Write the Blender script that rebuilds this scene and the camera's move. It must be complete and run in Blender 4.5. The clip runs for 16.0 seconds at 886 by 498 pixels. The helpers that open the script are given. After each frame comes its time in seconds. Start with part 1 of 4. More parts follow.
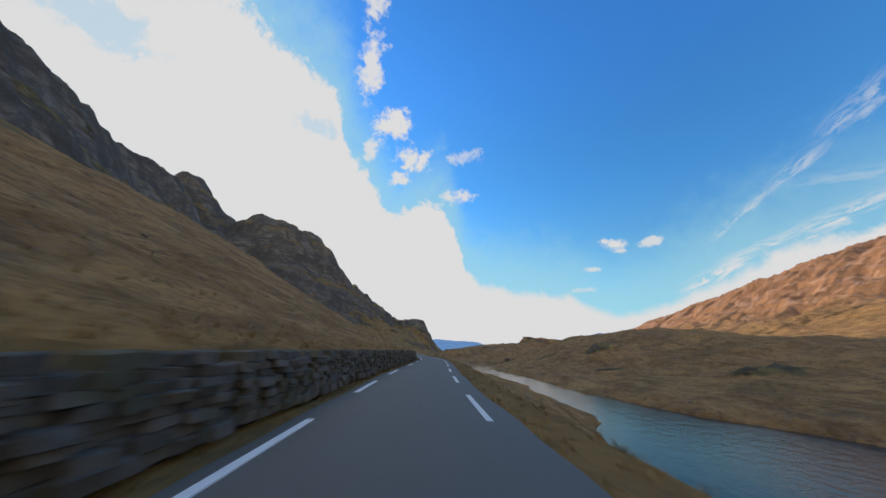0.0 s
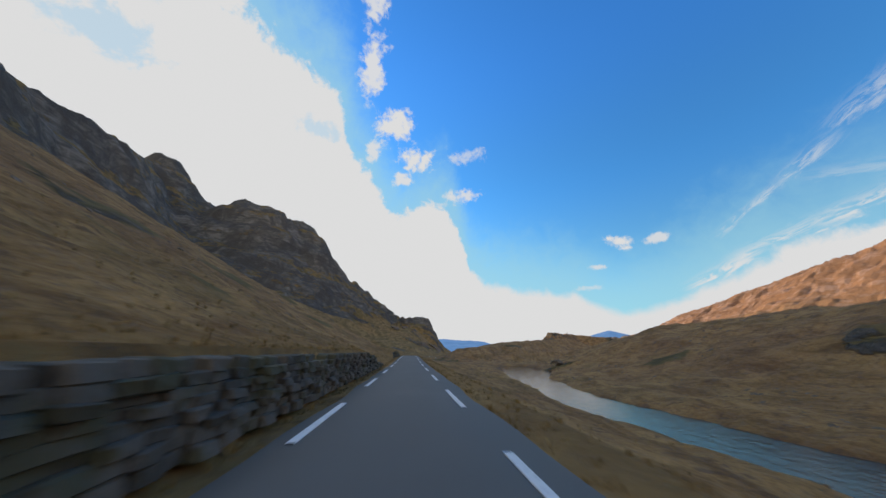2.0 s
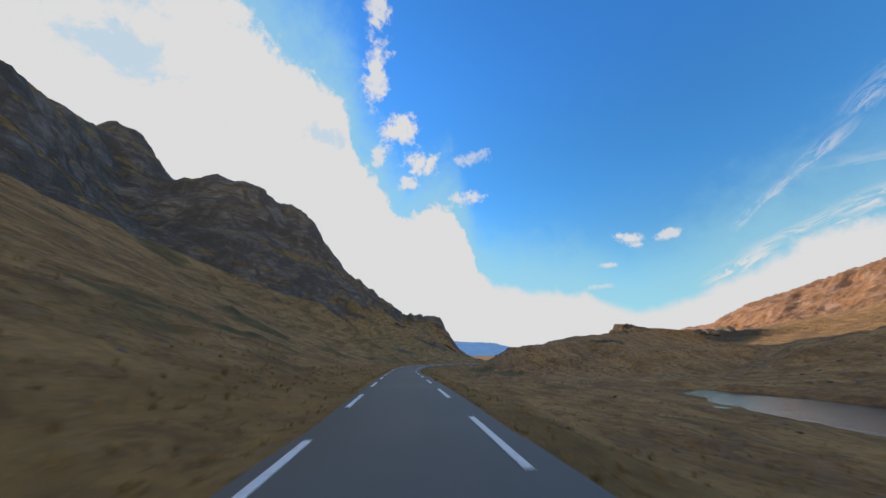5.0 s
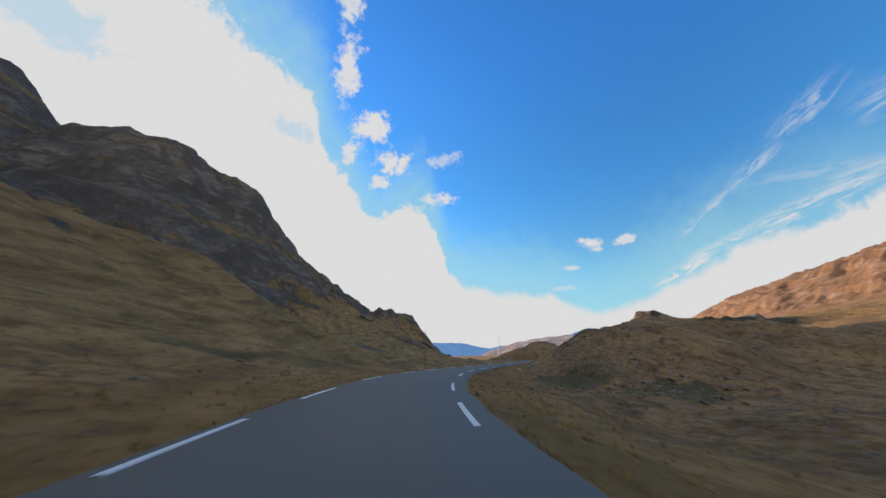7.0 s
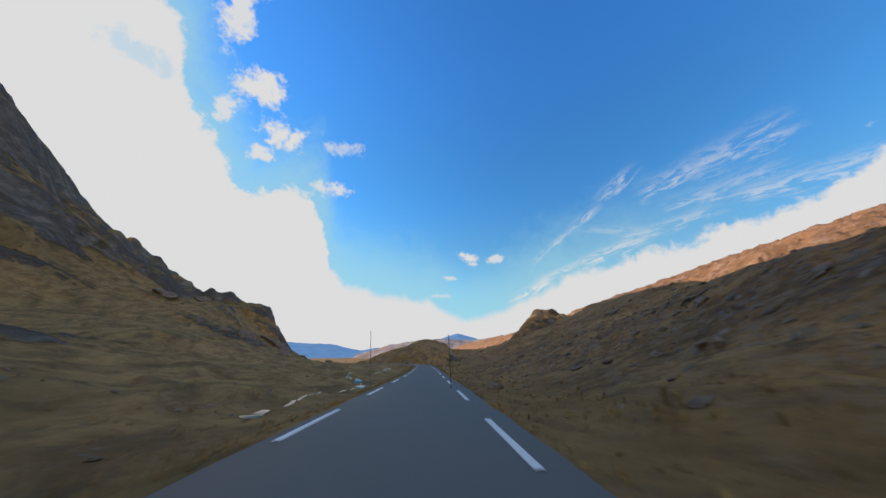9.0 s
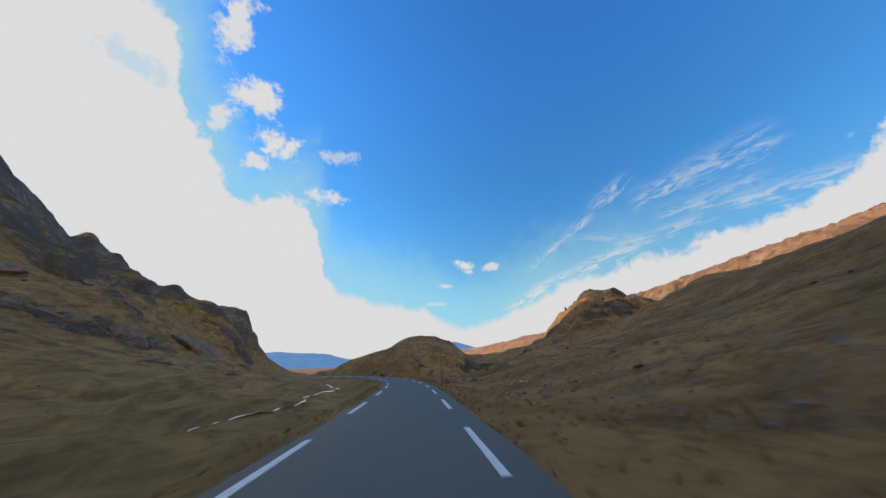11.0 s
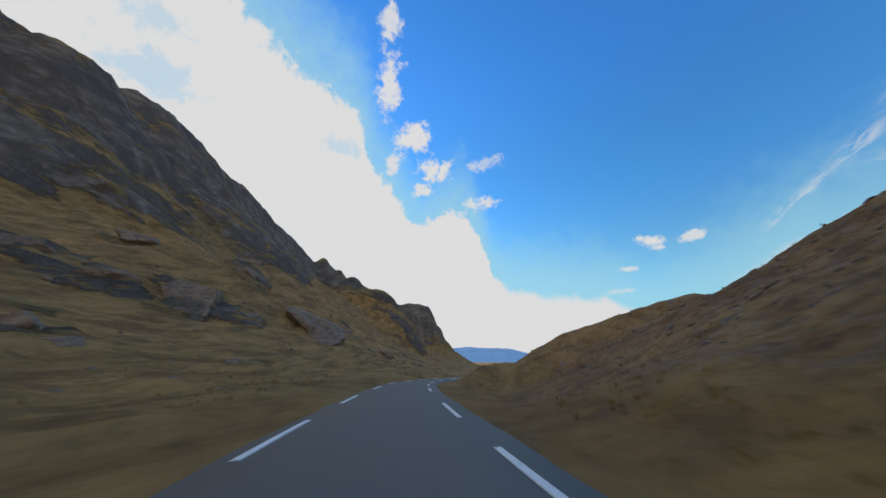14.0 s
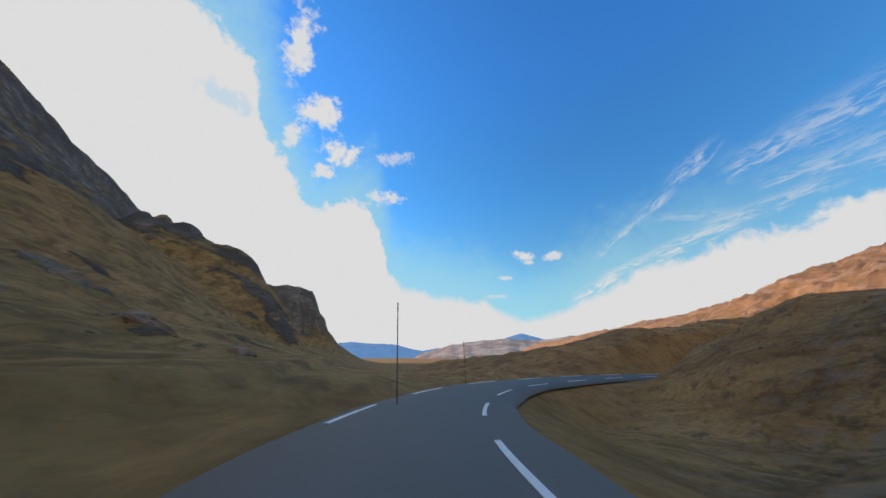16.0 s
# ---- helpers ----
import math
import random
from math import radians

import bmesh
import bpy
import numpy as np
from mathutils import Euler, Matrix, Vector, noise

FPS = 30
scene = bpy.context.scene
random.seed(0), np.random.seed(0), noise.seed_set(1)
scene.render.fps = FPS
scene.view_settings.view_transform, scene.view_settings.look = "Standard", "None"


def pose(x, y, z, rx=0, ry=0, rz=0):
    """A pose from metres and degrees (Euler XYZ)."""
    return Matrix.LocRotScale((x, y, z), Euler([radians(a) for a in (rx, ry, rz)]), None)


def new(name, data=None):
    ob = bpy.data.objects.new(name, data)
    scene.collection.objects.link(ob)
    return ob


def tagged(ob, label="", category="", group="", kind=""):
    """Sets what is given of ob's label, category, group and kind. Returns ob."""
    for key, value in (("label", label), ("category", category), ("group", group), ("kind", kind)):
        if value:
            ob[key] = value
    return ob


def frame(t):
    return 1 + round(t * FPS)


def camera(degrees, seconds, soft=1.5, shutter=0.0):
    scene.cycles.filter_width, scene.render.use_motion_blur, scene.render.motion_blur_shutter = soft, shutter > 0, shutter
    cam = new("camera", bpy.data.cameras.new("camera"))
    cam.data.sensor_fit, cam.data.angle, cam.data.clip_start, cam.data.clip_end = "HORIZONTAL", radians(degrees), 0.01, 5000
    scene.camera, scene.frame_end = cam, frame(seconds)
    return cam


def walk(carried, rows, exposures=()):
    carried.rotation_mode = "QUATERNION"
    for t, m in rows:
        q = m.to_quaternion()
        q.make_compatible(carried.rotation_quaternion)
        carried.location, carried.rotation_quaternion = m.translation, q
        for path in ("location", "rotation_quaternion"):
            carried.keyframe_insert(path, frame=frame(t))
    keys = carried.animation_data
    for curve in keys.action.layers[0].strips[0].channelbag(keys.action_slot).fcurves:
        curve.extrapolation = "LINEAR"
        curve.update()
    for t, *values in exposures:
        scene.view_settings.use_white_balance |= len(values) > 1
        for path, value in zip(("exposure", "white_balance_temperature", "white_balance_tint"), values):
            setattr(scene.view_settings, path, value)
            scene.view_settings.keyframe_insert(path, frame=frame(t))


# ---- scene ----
cam = camera(114.3, 16.0, shutter=0.16)
# seconds, x, y, z, yaw, pitch, lean
PATH = [
    (0, 0.13, 0.01, 1.19, -1.64, 19.66, 1.56),
    (0.5, 0.01, 14.92, 1.26, -3.73, 19.51, 1.36),
    (1, 0.43, 29.75, 1.29, -3.76, 19.45, 1.12),
    (1.5, 0.27, 44.26, 1.25, -2.32, 19.53, 0.94),
    (2, -0.67, 58.50, 1.16, -0.80, 19.63, 0.92),
    (2.5, -1.80, 72.66, 1.04, 0.15, 19.83, 0.82),
    (3, -3.12, 86.78, 1.10, 0.31, 19.94, 0.85),
    (3.5, -4.45, 100.89, 1.19, 0.44, 20.03, 0.69),
    (4, -5.70, 115.07, 1.16, 0.58, 20.09, 0.58),
    (5, -8.57, 143.54, 0.94, 0.80, 20.08, -0.15),
    (6, -12.53, 171.46, 0.27, -0.08, 20.39, -1.20),
    (6.5, -14.25, 184.91, -0.18, -1.57, 20.23, -1.08),
    (7, -15.00, 197.78, -0.55, -5.38, 20.23, -1.24),
    (7.5, -14.54, 210.03, -0.58, -11.47, 20.27, -1.03),
    (8, -11.98, 221.90, -0.73, -18.78, 20.12, -0.87),
    (8.5, -7.84, 233.74, -0.97, -24.92, 20.24, -0.65),
    (9, -2.56, 245.66, -1.17, -28.87, 20.32, -0.52),
    (10, 9.15, 269.50, -1.66, -32.02, 21.18, 0.20),
    (11, 20.65, 293.57, -2.07, -29.85, 21.88, -1.07),
    (11.5, 26.21, 305.66, -2.26, -26.90, 21.51, -0.68),
    (12, 31.18, 317.75, -2.49, -22.65, 21.46, -0.58),
    (12.5, 34.81, 329.42, -2.70, -15.70, 21.48, -0.33),
    (13, 36.10, 340.72, -2.81, -7.15, 21.42, -0.05),
    (13.5, 35.24, 352.04, -2.88, 0.17, 21.34, 0.07),
    (14, 33.19, 363.82, -3.08, 3.93, 21.28, 0.05),
    (14.5, 30.86, 376.10, -3.34, 3.19, 21.17, -0.13),
    (15, 29.43, 388.44, -3.70, -1.06, 20.97, -0.35),
    (15.5, 29.21, 399.93, -4.13, -8.26, 20.83, -0.28),
    (16, 30.68, 410.66, -4.51, -17.62, 20.58, 0.11),
]
walk(cam, [(t, pose(x, y, z, 0, 0, yaw) @ pose(0, 0, 0, 90 + pitch) @ pose(0, 0, 0, 0, 0, lean)) for t, x, y, z, yaw, pitch, lean in PATH])

# ---- world, sun, sky ----
SUN_AZ, SUN_EL = radians(-38.0), radians(17.0)
sun_data = bpy.data.lights.new("sun", "SUN")
sun_data.energy, sun_data.angle, sun_data.color = 4.2, radians(0.5), (1.0, 0.80, 0.62)
sun_ob = new("sun", sun_data)
to_sun = Vector((math.sin(SUN_AZ) * math.cos(SUN_EL), math.cos(SUN_AZ) * math.cos(SUN_EL), math.sin(SUN_EL)))
sun_ob.rotation_euler = to_sun.to_track_quat("Z", "Y").to_euler()


class Nodes:
    """A short way to write node trees."""

    def __init__(self, tree):
        self.tree = tree

    def add(self, kind, **values):
        node = self.tree.nodes.new(kind)
        for key, value in values.items():
            if key in node.inputs:
                node.inputs[key].default_value = value
        return node

    def link(self, out, into):
        self.tree.links.new(out, into)

    def math(self, op, a, b=0.0, c=0.0):
        node = self.tree.nodes.new("ShaderNodeMath")
        node.operation = op
        for i, v in enumerate((a, b, c)):
            if isinstance(v, (int, float)):
                node.inputs[i].default_value = v
            else:
                self.link(v, node.inputs[i])
        return node.outputs[0]

    def step(self, value, low, high, a=0.0, b=1.0):
        node = self.tree.nodes.new("ShaderNodeMapRange")
        node.interpolation_type = "SMOOTHSTEP"
        self.link(value, node.inputs["Value"])
        for key, v in (("From Min", low), ("From Max", high), ("To Min", a), ("To Max", b)):
            if isinstance(v, (int, float)):
                node.inputs[key].default_value = v
            else:
                self.link(v, node.inputs[key])
        return node.outputs[0]

    def noise(self, vector, scale, detail=5.0, rough=0.55, warp=0.0):
        node = self.tree.nodes.new("ShaderNodeTexNoise")
        node.inputs["Scale"].default_value, node.inputs["Detail"].default_value = scale, detail
        node.inputs["Roughness"].default_value, node.inputs["Distortion"].default_value = rough, warp
        if vector is not None:
            self.link(vector, node.inputs["Vector"])
        return node.outputs["Fac"]

    def mix(self, fac, a, b):
        node = self.tree.nodes.new("ShaderNodeMix")
        node.data_type = "RGBA"
        for key, v in ((0, fac), (6, a), (7, b)):
            if isinstance(v, (int, float)):
                node.inputs[key].default_value = v
            elif isinstance(v, tuple):
                node.inputs[key].default_value = (*v, 1.0)
            else:
                self.link(v, node.inputs[key])
        return node.outputs[2]

    def ramp(self, value, stops):
        node = self.tree.nodes.new("ShaderNodeValToRGB")
        ramp = node.color_ramp
        while len(ramp.elements) < len(stops):
            ramp.elements.new(0.5)
        for element, (at, level) in zip(ramp.elements, stops):
            element.position = at
            element.color = (level, level, level, 1) if isinstance(level, (int, float)) else (*level, 1)
        self.link(value, node.inputs[0])
        return node.outputs[0]


def make_sky():
    world = bpy.data.worlds.new("sky")
    world.use_nodes = True
    scene.world = world
    n = Nodes(world.node_tree)
    world.node_tree.nodes.clear()
    sky = n.add("ShaderNodeTexSky")
    sky.sky_type, sky.sun_disc = "NISHITA", False
    sky.sun_elevation, sky.sun_rotation = SUN_EL, SUN_AZ
    sky.altitude, sky.air_density, sky.dust_density, sky.ozone_density = 900, 1.0, 0.4, 2.5
    place = n.add("ShaderNodeTexCoord").outputs["Generated"]
    split = n.add("ShaderNodeSeparateXYZ")
    n.link(place, split.inputs[0])
    x, y, z = split.outputs
    az = n.math("MULTIPLY", n.math("ARCTAN2", x, y), 180 / math.pi)
    el = n.math("MULTIPLY", n.math("ARCSINE", z), 180 / math.pi)
    # ragged edges
    fine = n.noise(place, 16.0, 6.0, 0.62, 0.4)
    lumpy = n.noise(place, 9.0, 4.0, 0.5, 0.3)
    crisp = n.noise(place, 38.0, 5.0, 0.6, 0.3)
    ragged = n.math("ADD", n.math("MULTIPLY", n.math("SUBTRACT", lumpy, 0.5), 5.0), n.math("MULTIPLY", n.math("SUBTRACT", fine, 0.5), 9.0))
    ragged = n.math("ADD", ragged, n.math("MULTIPLY", n.math("SUBTRACT", crisp, 0.5), 3.0))
    # the bank of cloud in front of the sun: azimuth and height of its upper edge
    # ends past 90 degrees are out of view, set high to brighten the ground
    crest = [(-120, 56), (-70, 51), (-50, 50), (-44, 49), (-38, 48.5), (-33, 47), (-28, 46), (-24, 43.5), (-22, 39), (-20, 35.5), (-16, 32.5), (-12, 27.5), (-8, 26), (-4, 28),
             (0, 28.5), (3, 26.5), (5, 21), (6.5, 15.5), (9, 13), (15, 11.5), (21, 10.5), (26, 10.3), (29, 8), (33, 6.5), (38, 7), (42, 9), (46, 10.5), (52, 13), (58, 14.6), (66, 16.0), (86, 18.3), (120, 40)]
    edge = n.ramp(n.math("MULTIPLY_ADD", az, 1 / 240, 0.5), [(a / 240 + 0.5, e / 90) for a, e in crest])
    edge = n.math("MULTIPLY", edge, 90.0)
    over = n.math("ADD", n.math("SUBTRACT", edge, el), n.math("MULTIPLY", ragged, n.step(el, 6.0, 24.0, 0.22, 1.0)))
    bank = n.step(over, -0.7, 1.3)

    def puff(a, e, wide, high, rough):
        """0 at the middle of a small cloud, 1 about its rim."""
        da = n.math("DIVIDE", n.math("SUBTRACT", az, a), wide)
        de = n.math("DIVIDE", n.math("SUBTRACT", el, e), high)
        r = n.math("SQRT", n.math("ADD", n.math("MULTIPLY", da, da), n.math("MULTIPLY", de, de)))
        r = n.math("SUBTRACT", r, n.math("MULTIPLY", n.math("SUBTRACT", fine, 0.5), rough))
        return n.math("SUBTRACT", r, n.math("MULTIPLY", n.math("SUBTRACT", crisp, 0.5), rough * 0.7))

    # gaps in the bank
    for a, e, wide, high, deep in ((-27.0, 38.3, 5.0, 1.6, 0.40), (-59.0, 37.0, 6.0, 2.4, 0.45), (-62.0, 43.0, 4.0, 2.0, 0.4)):
        bank = n.math("MULTIPLY", bank, n.step(puff(a, e, wide, high, 3.0), 0.4, 1.2, 1.0 - deep, 1.0))
    total = bank
    # small cumulus
    for a, e, wide, high, most in ((-12.0, 42.0, 4.2, 2.7, 1.0), (-6.3, 36.6, 4.2, 2.2, 1.0), (-8.8, 32.8, 2.2, 1.5, 0.95), (-18.0, 50.5, 3.4, 4.6, 0.95), (-20.0, 58.0, 3.2, 2.4, 0.9), (-16.0, 37.0, 1.5, 1.7, 0.9),
                                   (5.6, 30.2, 4.4, 1.3, 0.9), (5.8, 37.6, 3.8, 1.4, 0.62), (34.0, 18.1, 2.1, 1.35, 1.0), (39.6, 17.9, 1.8, 0.8, 0.85), (30.6, 14.4, 1.3, 0.6, 0.8), (29.0, 11.0, 2.6, 0.6, 0.55)):
        total = n.math("MAXIMUM", total, n.step(puff(a, e, wide, high, 3.0), 1.15, 0.30, 0.0, most))
    # thin streaks of high cloud: from, to, half width, how dense
    streak = None
    for k, (a0, e0, a1, e1, wide, most) in enumerate(((47, 16.8, 55, 22.0, 0.45, 0.50), (54, 21.4, 60, 25.0, 0.7, 0.50), (60, 25.8, 67, 29.5, 1.0, 0.48), (57, 21.4, 68, 19.2, 0.7, 0.26), (42, 9.6, 50, 13.6, 0.8, 0.95),
                                                      (47, 12.6, 58, 16.2, 0.9, 0.95), (56, 15.8, 66, 18.2, 0.9, 0.85), (67, 25.2, 76, 27.2, 1.3, 0.48), (74, 27.0, 86, 28.0, 1.6, 0.42), (70, 22.0, 84, 23.0, 1.2, 0.40),
                                                      (78, 21.0, 94, 20.2, 1.1, 0.55), (62, 18.4, 76, 20.0, 0.8, 0.55))):
        long = math.hypot(a1 - a0, e1 - e0)
        ca, sa = (a1 - a0) / long, (e1 - e0) / long
        da, de = n.math("SUBTRACT", az, a0), n.math("SUBTRACT", el, e0)
        along = n.math("ADD", n.math("MULTIPLY", da, ca), n.math("MULTIPLY", de, sa))
        across = n.math("SUBTRACT", n.math("MULTIPLY", de, ca), n.math("MULTIPLY", da, sa))
        turned = n.add("ShaderNodeCombineXYZ")
        n.link(n.math("MULTIPLY", along, 0.16), turned.inputs[0])
        n.link(n.math("MULTIPLY", across, 0.75), turned.inputs[1])
        turned.inputs[2].default_value = 3.7 * k
        wisp = n.noise(turned.outputs[0], 1.6, 7.0, 0.65, 0.9)
        body = n.step(n.math("ABSOLUTE", n.math("ADD", across, n.math("MULTIPLY", n.math("SUBTRACT", wisp, 0.5), wide * 5.0))), wide * 1.8, 0.0)
        ends = n.math("MULTIPLY", n.step(along, -1.5, 2.5), n.step(along, long + 2.0, long - 2.5))
        body = n.math("MULTIPLY", n.math("MULTIPLY", body, ends), n.step(wisp, 0.40, 0.62, 0.05 * most, most))
        streak = body if streak is None else n.math("MAXIMUM", streak, body)
    # a thin veil round the bank
    veil = n.math("MULTIPLY", n.step(over, -14.0, 0.5, 0.0, 0.74), n.step(az, 90.0, 40.0))
    total = n.math("MAXIMUM", total, streak)
    blue = n.add("ShaderNodeMix")
    blue.data_type, blue.blend_type = "RGBA", "MULTIPLY"
    blue.inputs[0].default_value = 1.0
    n.link(sky.outputs[0], blue.inputs[6])
    tint = n.mix(n.step(el, 14.0, 32.0), SKY_LOW, SKY_TINT)
    n.link(n.mix(n.step(el, 30.0, 54.0), tint, SKY_TOP), blue.inputs[7])
    hazy = n.mix(veil, blue.outputs[2], HAZE)
    mixed = n.mix(total, hazy, CLOUD)
    back = n.add("ShaderNodeBackground")
    n.link(mixed, back.inputs["Color"])
    back.inputs["Strength"].default_value = SKY_STRENGTH
    out = n.add("ShaderNodeOutputWorld")
    n.link(back.outputs[0], out.inputs[0])


SKY_STRENGTH = 0.12
SKY_TOP = (0.70, 1.86, 2.84)
SKY_TINT = (0.70, 1.70, 2.23)
SKY_LOW = (0.98, 1.66, 1.70)
CLOUD = (6.0, 6.0, 6.0)
HAZE = (2.9, 5.2, 5.95)
make_sky()


# ---- materials ----
def material(name):
    m = bpy.data.materials.new(name)
    m.use_nodes = True
    n = Nodes(m.node_tree)
    bsdf = m.node_tree.nodes["Principled BSDF"]
    return m, n, bsdf


def bump(n, bsdf, height, strength, distance):
    node = n.add("ShaderNodeBump", Strength=strength, Distance=distance)
    n.link(height, node.inputs["Height"])
    n.link(node.outputs[0], bsdf.inputs["Normal"])


def world_place(n):
    return n.add("ShaderNodeNewGeometry").outputs["Position"]


def stretched(n, place, sx, sy, sz):
    node = n.add("ShaderNodeMapping")
    node.inputs["Scale"].default_value = (sx, sy, sz)
    n.link(place, node.inputs["Vector"])
    return node.outputs[0]


def make_ground():
    m, n, b = material("moor")
    geo = n.add("ShaderNodeNewGeometry")
    p = geo.outputs["Position"]
    up = n.add("ShaderNodeSeparateXYZ")
    n.link(geo.outputs["True Normal"], up.inputs[0])
    spot = n.add("ShaderNodeSeparateXYZ")
    n.link(p, spot.inputs[0])
    flow = stretched(n, p, 1.0, 0.45, 1.0)
    big = n.noise(p, 0.030, 5, 0.6)
    mid = n.noise(flow, 0.30, 8, 0.70, 0.6)
    clump = n.noise(p, 0.80, 8, 0.76, 0.5)
    fine = n.noise(p, 3.5, 6, 0.72)
    straw = n.mix(n.step(mid, 0.36, 0.64), (0.275, 0.145, 0.050), (0.56, 0.325, 0.115))
    heath = n.mix(n.step(mid, 0.35, 0.65), (0.185, 0.098, 0.048), (0.36, 0.190, 0.084))
    moss = n.mix(n.step(mid, 0.3, 0.7), (0.150, 0.094, 0.034), (0.300, 0.190, 0.066))
    grass = n.mix(n.math("MULTIPLY", n.step(big, 0.46, 0.70), 0.60), straw, heath)
    grass = n.mix(n.math("MULTIPLY", n.step(n.noise(p, 0.085, 7, 0.66), 0.51, 0.66), 0.70), grass, moss)
    grass = n.mix(n.math("MULTIPLY", n.step(clump, 0.52, 0.62), 0.72), grass, (0.160, 0.094, 0.056))
    grass = n.mix(n.math("MULTIPLY", n.step(clump, 0.46, 0.36), 0.60), grass, (0.40, 0.235, 0.082))
    grass = n.mix(n.math("MULTIPLY", n.step(fine, 0.38, 0.72), 0.45), grass, (0.115, 0.070, 0.040))
    litter = n.add("ShaderNodeAttribute")
    litter.attribute_name = "stony"
    scrap = n.noise(p, 1.25, 7, 0.74, 0.4)
    grass = n.mix(n.math("MULTIPLY", n.step(scrap, 0.52, 0.57), n.math("MULTIPLY", litter.outputs["Fac"], 0.72)), grass, (0.34, 0.265, 0.200))
    grass = n.mix(n.math("MULTIPLY", n.step(scrap, 0.48, 0.42), n.math("MULTIPLY", litter.outputs["Fac"], 0.78)), grass, (0.075, 0.047, 0.034))
    edge = n.add("ShaderNodeAttribute")
    edge.attribute_name = "verge"
    mown = n.mix(n.step(clump, 0.35, 0.65), (0.40, 0.230, 0.076), (0.240, 0.134, 0.046))
    ragged = n.step(n.math("ADD", edge.outputs["Fac"], n.math("MULTIPLY", n.math("SUBTRACT", mid, 0.5), 1.6)), 0.35, 0.85)
    grass = n.mix(n.math("MULTIPLY", ragged, 0.65), grass, mown)
    cracks = n.noise(stretched(n, p, 0.6, 0.6, 1.5), 0.14, 9, 0.72, 0.8)
    grain = n.noise(p, 1.4, 7, 0.72)
    # beds of the rock dip northwards
    bed = n.add("ShaderNodeCombineXYZ")
    dip = n.math("MULTIPLY_ADD", spot.outputs[1], 0.38, spot.outputs[2])
    n.link(n.math("MULTIPLY", spot.outputs[0], 0.012), bed.inputs[0])
    n.link(n.math("MULTIPLY", spot.outputs[1], 0.012), bed.inputs[1])
    n.link(n.math("MULTIPLY", dip, 0.048), bed.inputs[2])
    beds = n.noise(bed.outputs[0], 1.0, 8, 0.66, 0.5)
    stone = n.mix(n.step(cracks, 0.36, 0.64), (0.108, 0.093, 0.072), (0.285, 0.248, 0.195))
    stone = n.mix(n.step(n.noise(stretched(n, p, 1, 1, 0.35), 0.05, 6, 0.65, 1.0), 0.40, 0.62), (0.105, 0.092, 0.074), stone)
    stone = n.mix(n.math("MULTIPLY", n.step(beds, 0.52, 0.60), 0.55), stone, (0.078, 0.068, 0.055))
    stone = n.mix(n.math("MULTIPLY", n.step(grain, 0.45, 0.72), 0.30), stone, (0.32, 0.285, 0.23))
    att = n.add("ShaderNodeAttribute")
    att.attribute_name = "rock"
    patchy = n.math("MULTIPLY", n.math("SUBTRACT", n.noise(p, 0.045, 10, 0.72, 0.6), 0.5), 2.4)
    steep = n.step(up.outputs[2], 0.90, 0.62)
    rock = n.math("ADD", n.math("MULTIPLY", att.outputs["Fac"], n.math("MULTIPLY_ADD", steep, 0.46, 0.42)), n.math("MULTIPLY", steep, 0.12))
    ledge = n.math("MULTIPLY", n.step(beds, 0.53, 0.42), n.step(up.outputs[2], 0.40, 0.68, 0.26, 0.80))
    rock = n.math("SUBTRACT", n.math("ADD", rock, n.math("MULTIPLY", patchy, n.step(rock, 0.0, 0.4))), ledge)
    rock = n.step(rock, 0.34, 0.60)
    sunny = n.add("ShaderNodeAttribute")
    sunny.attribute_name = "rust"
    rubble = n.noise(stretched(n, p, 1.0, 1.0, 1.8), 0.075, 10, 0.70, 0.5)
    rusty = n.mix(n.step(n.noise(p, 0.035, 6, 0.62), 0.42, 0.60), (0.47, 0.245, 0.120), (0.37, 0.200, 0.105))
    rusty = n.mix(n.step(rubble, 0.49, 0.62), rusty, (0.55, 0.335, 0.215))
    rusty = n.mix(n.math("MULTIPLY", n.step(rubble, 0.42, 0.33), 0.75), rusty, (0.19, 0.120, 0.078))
    pebble = n.step(n.noise(p, 0.85, 8, 0.72, 0.3), 0.55, 0.60)
    pebble = n.math("MULTIPLY", pebble, n.step(n.noise(p, 0.06, 5, 0.62), 0.42, 0.54))
    pebble = n.math("MULTIPLY", n.math("MULTIPLY", pebble, litter.outputs["Fac"]), 0.8)
    grass = n.mix(n.math("MULTIPLY", pebble, 0.85), grass, n.mix(n.step(grain, 0.4, 0.6), (0.15, 0.122, 0.102), (0.33, 0.275, 0.230)))
    lush = n.add("ShaderNodeAttribute")
    lush.attribute_name = "olive"
    turf = n.mix(n.step(n.noise(p, 0.11, 8, 0.68), 0.36, 0.64), (0.088, 0.078, 0.034), (0.215, 0.165, 0.068))
    grass = n.mix(n.step(att.outputs["Fac"], 0.25, 0.75, 0.0, 0.92), grass, turf)
    sward = n.mix(n.step(mid, 0.34, 0.66), (0.150, 0.100, 0.040), (0.370, 0.235, 0.088))
    grass = n.mix(n.math("MULTIPLY", lush.outputs["Fac"], n.step(n.noise(p, 0.05, 6, 0.62), 0.36, 0.60, 0.35, 0.95)), grass, sward)
    base = n.mix(rock, grass, stone)
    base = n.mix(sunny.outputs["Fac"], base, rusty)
    n.link(base, b.inputs["Base Color"])
    b.inputs["Roughness"].default_value = 0.92
    b.inputs["Specular IOR Level"].default_value = 0.12
    h = n.math("ADD", n.math("MULTIPLY", mid, 0.8), n.math("MULTIPLY", clump, 0.55))
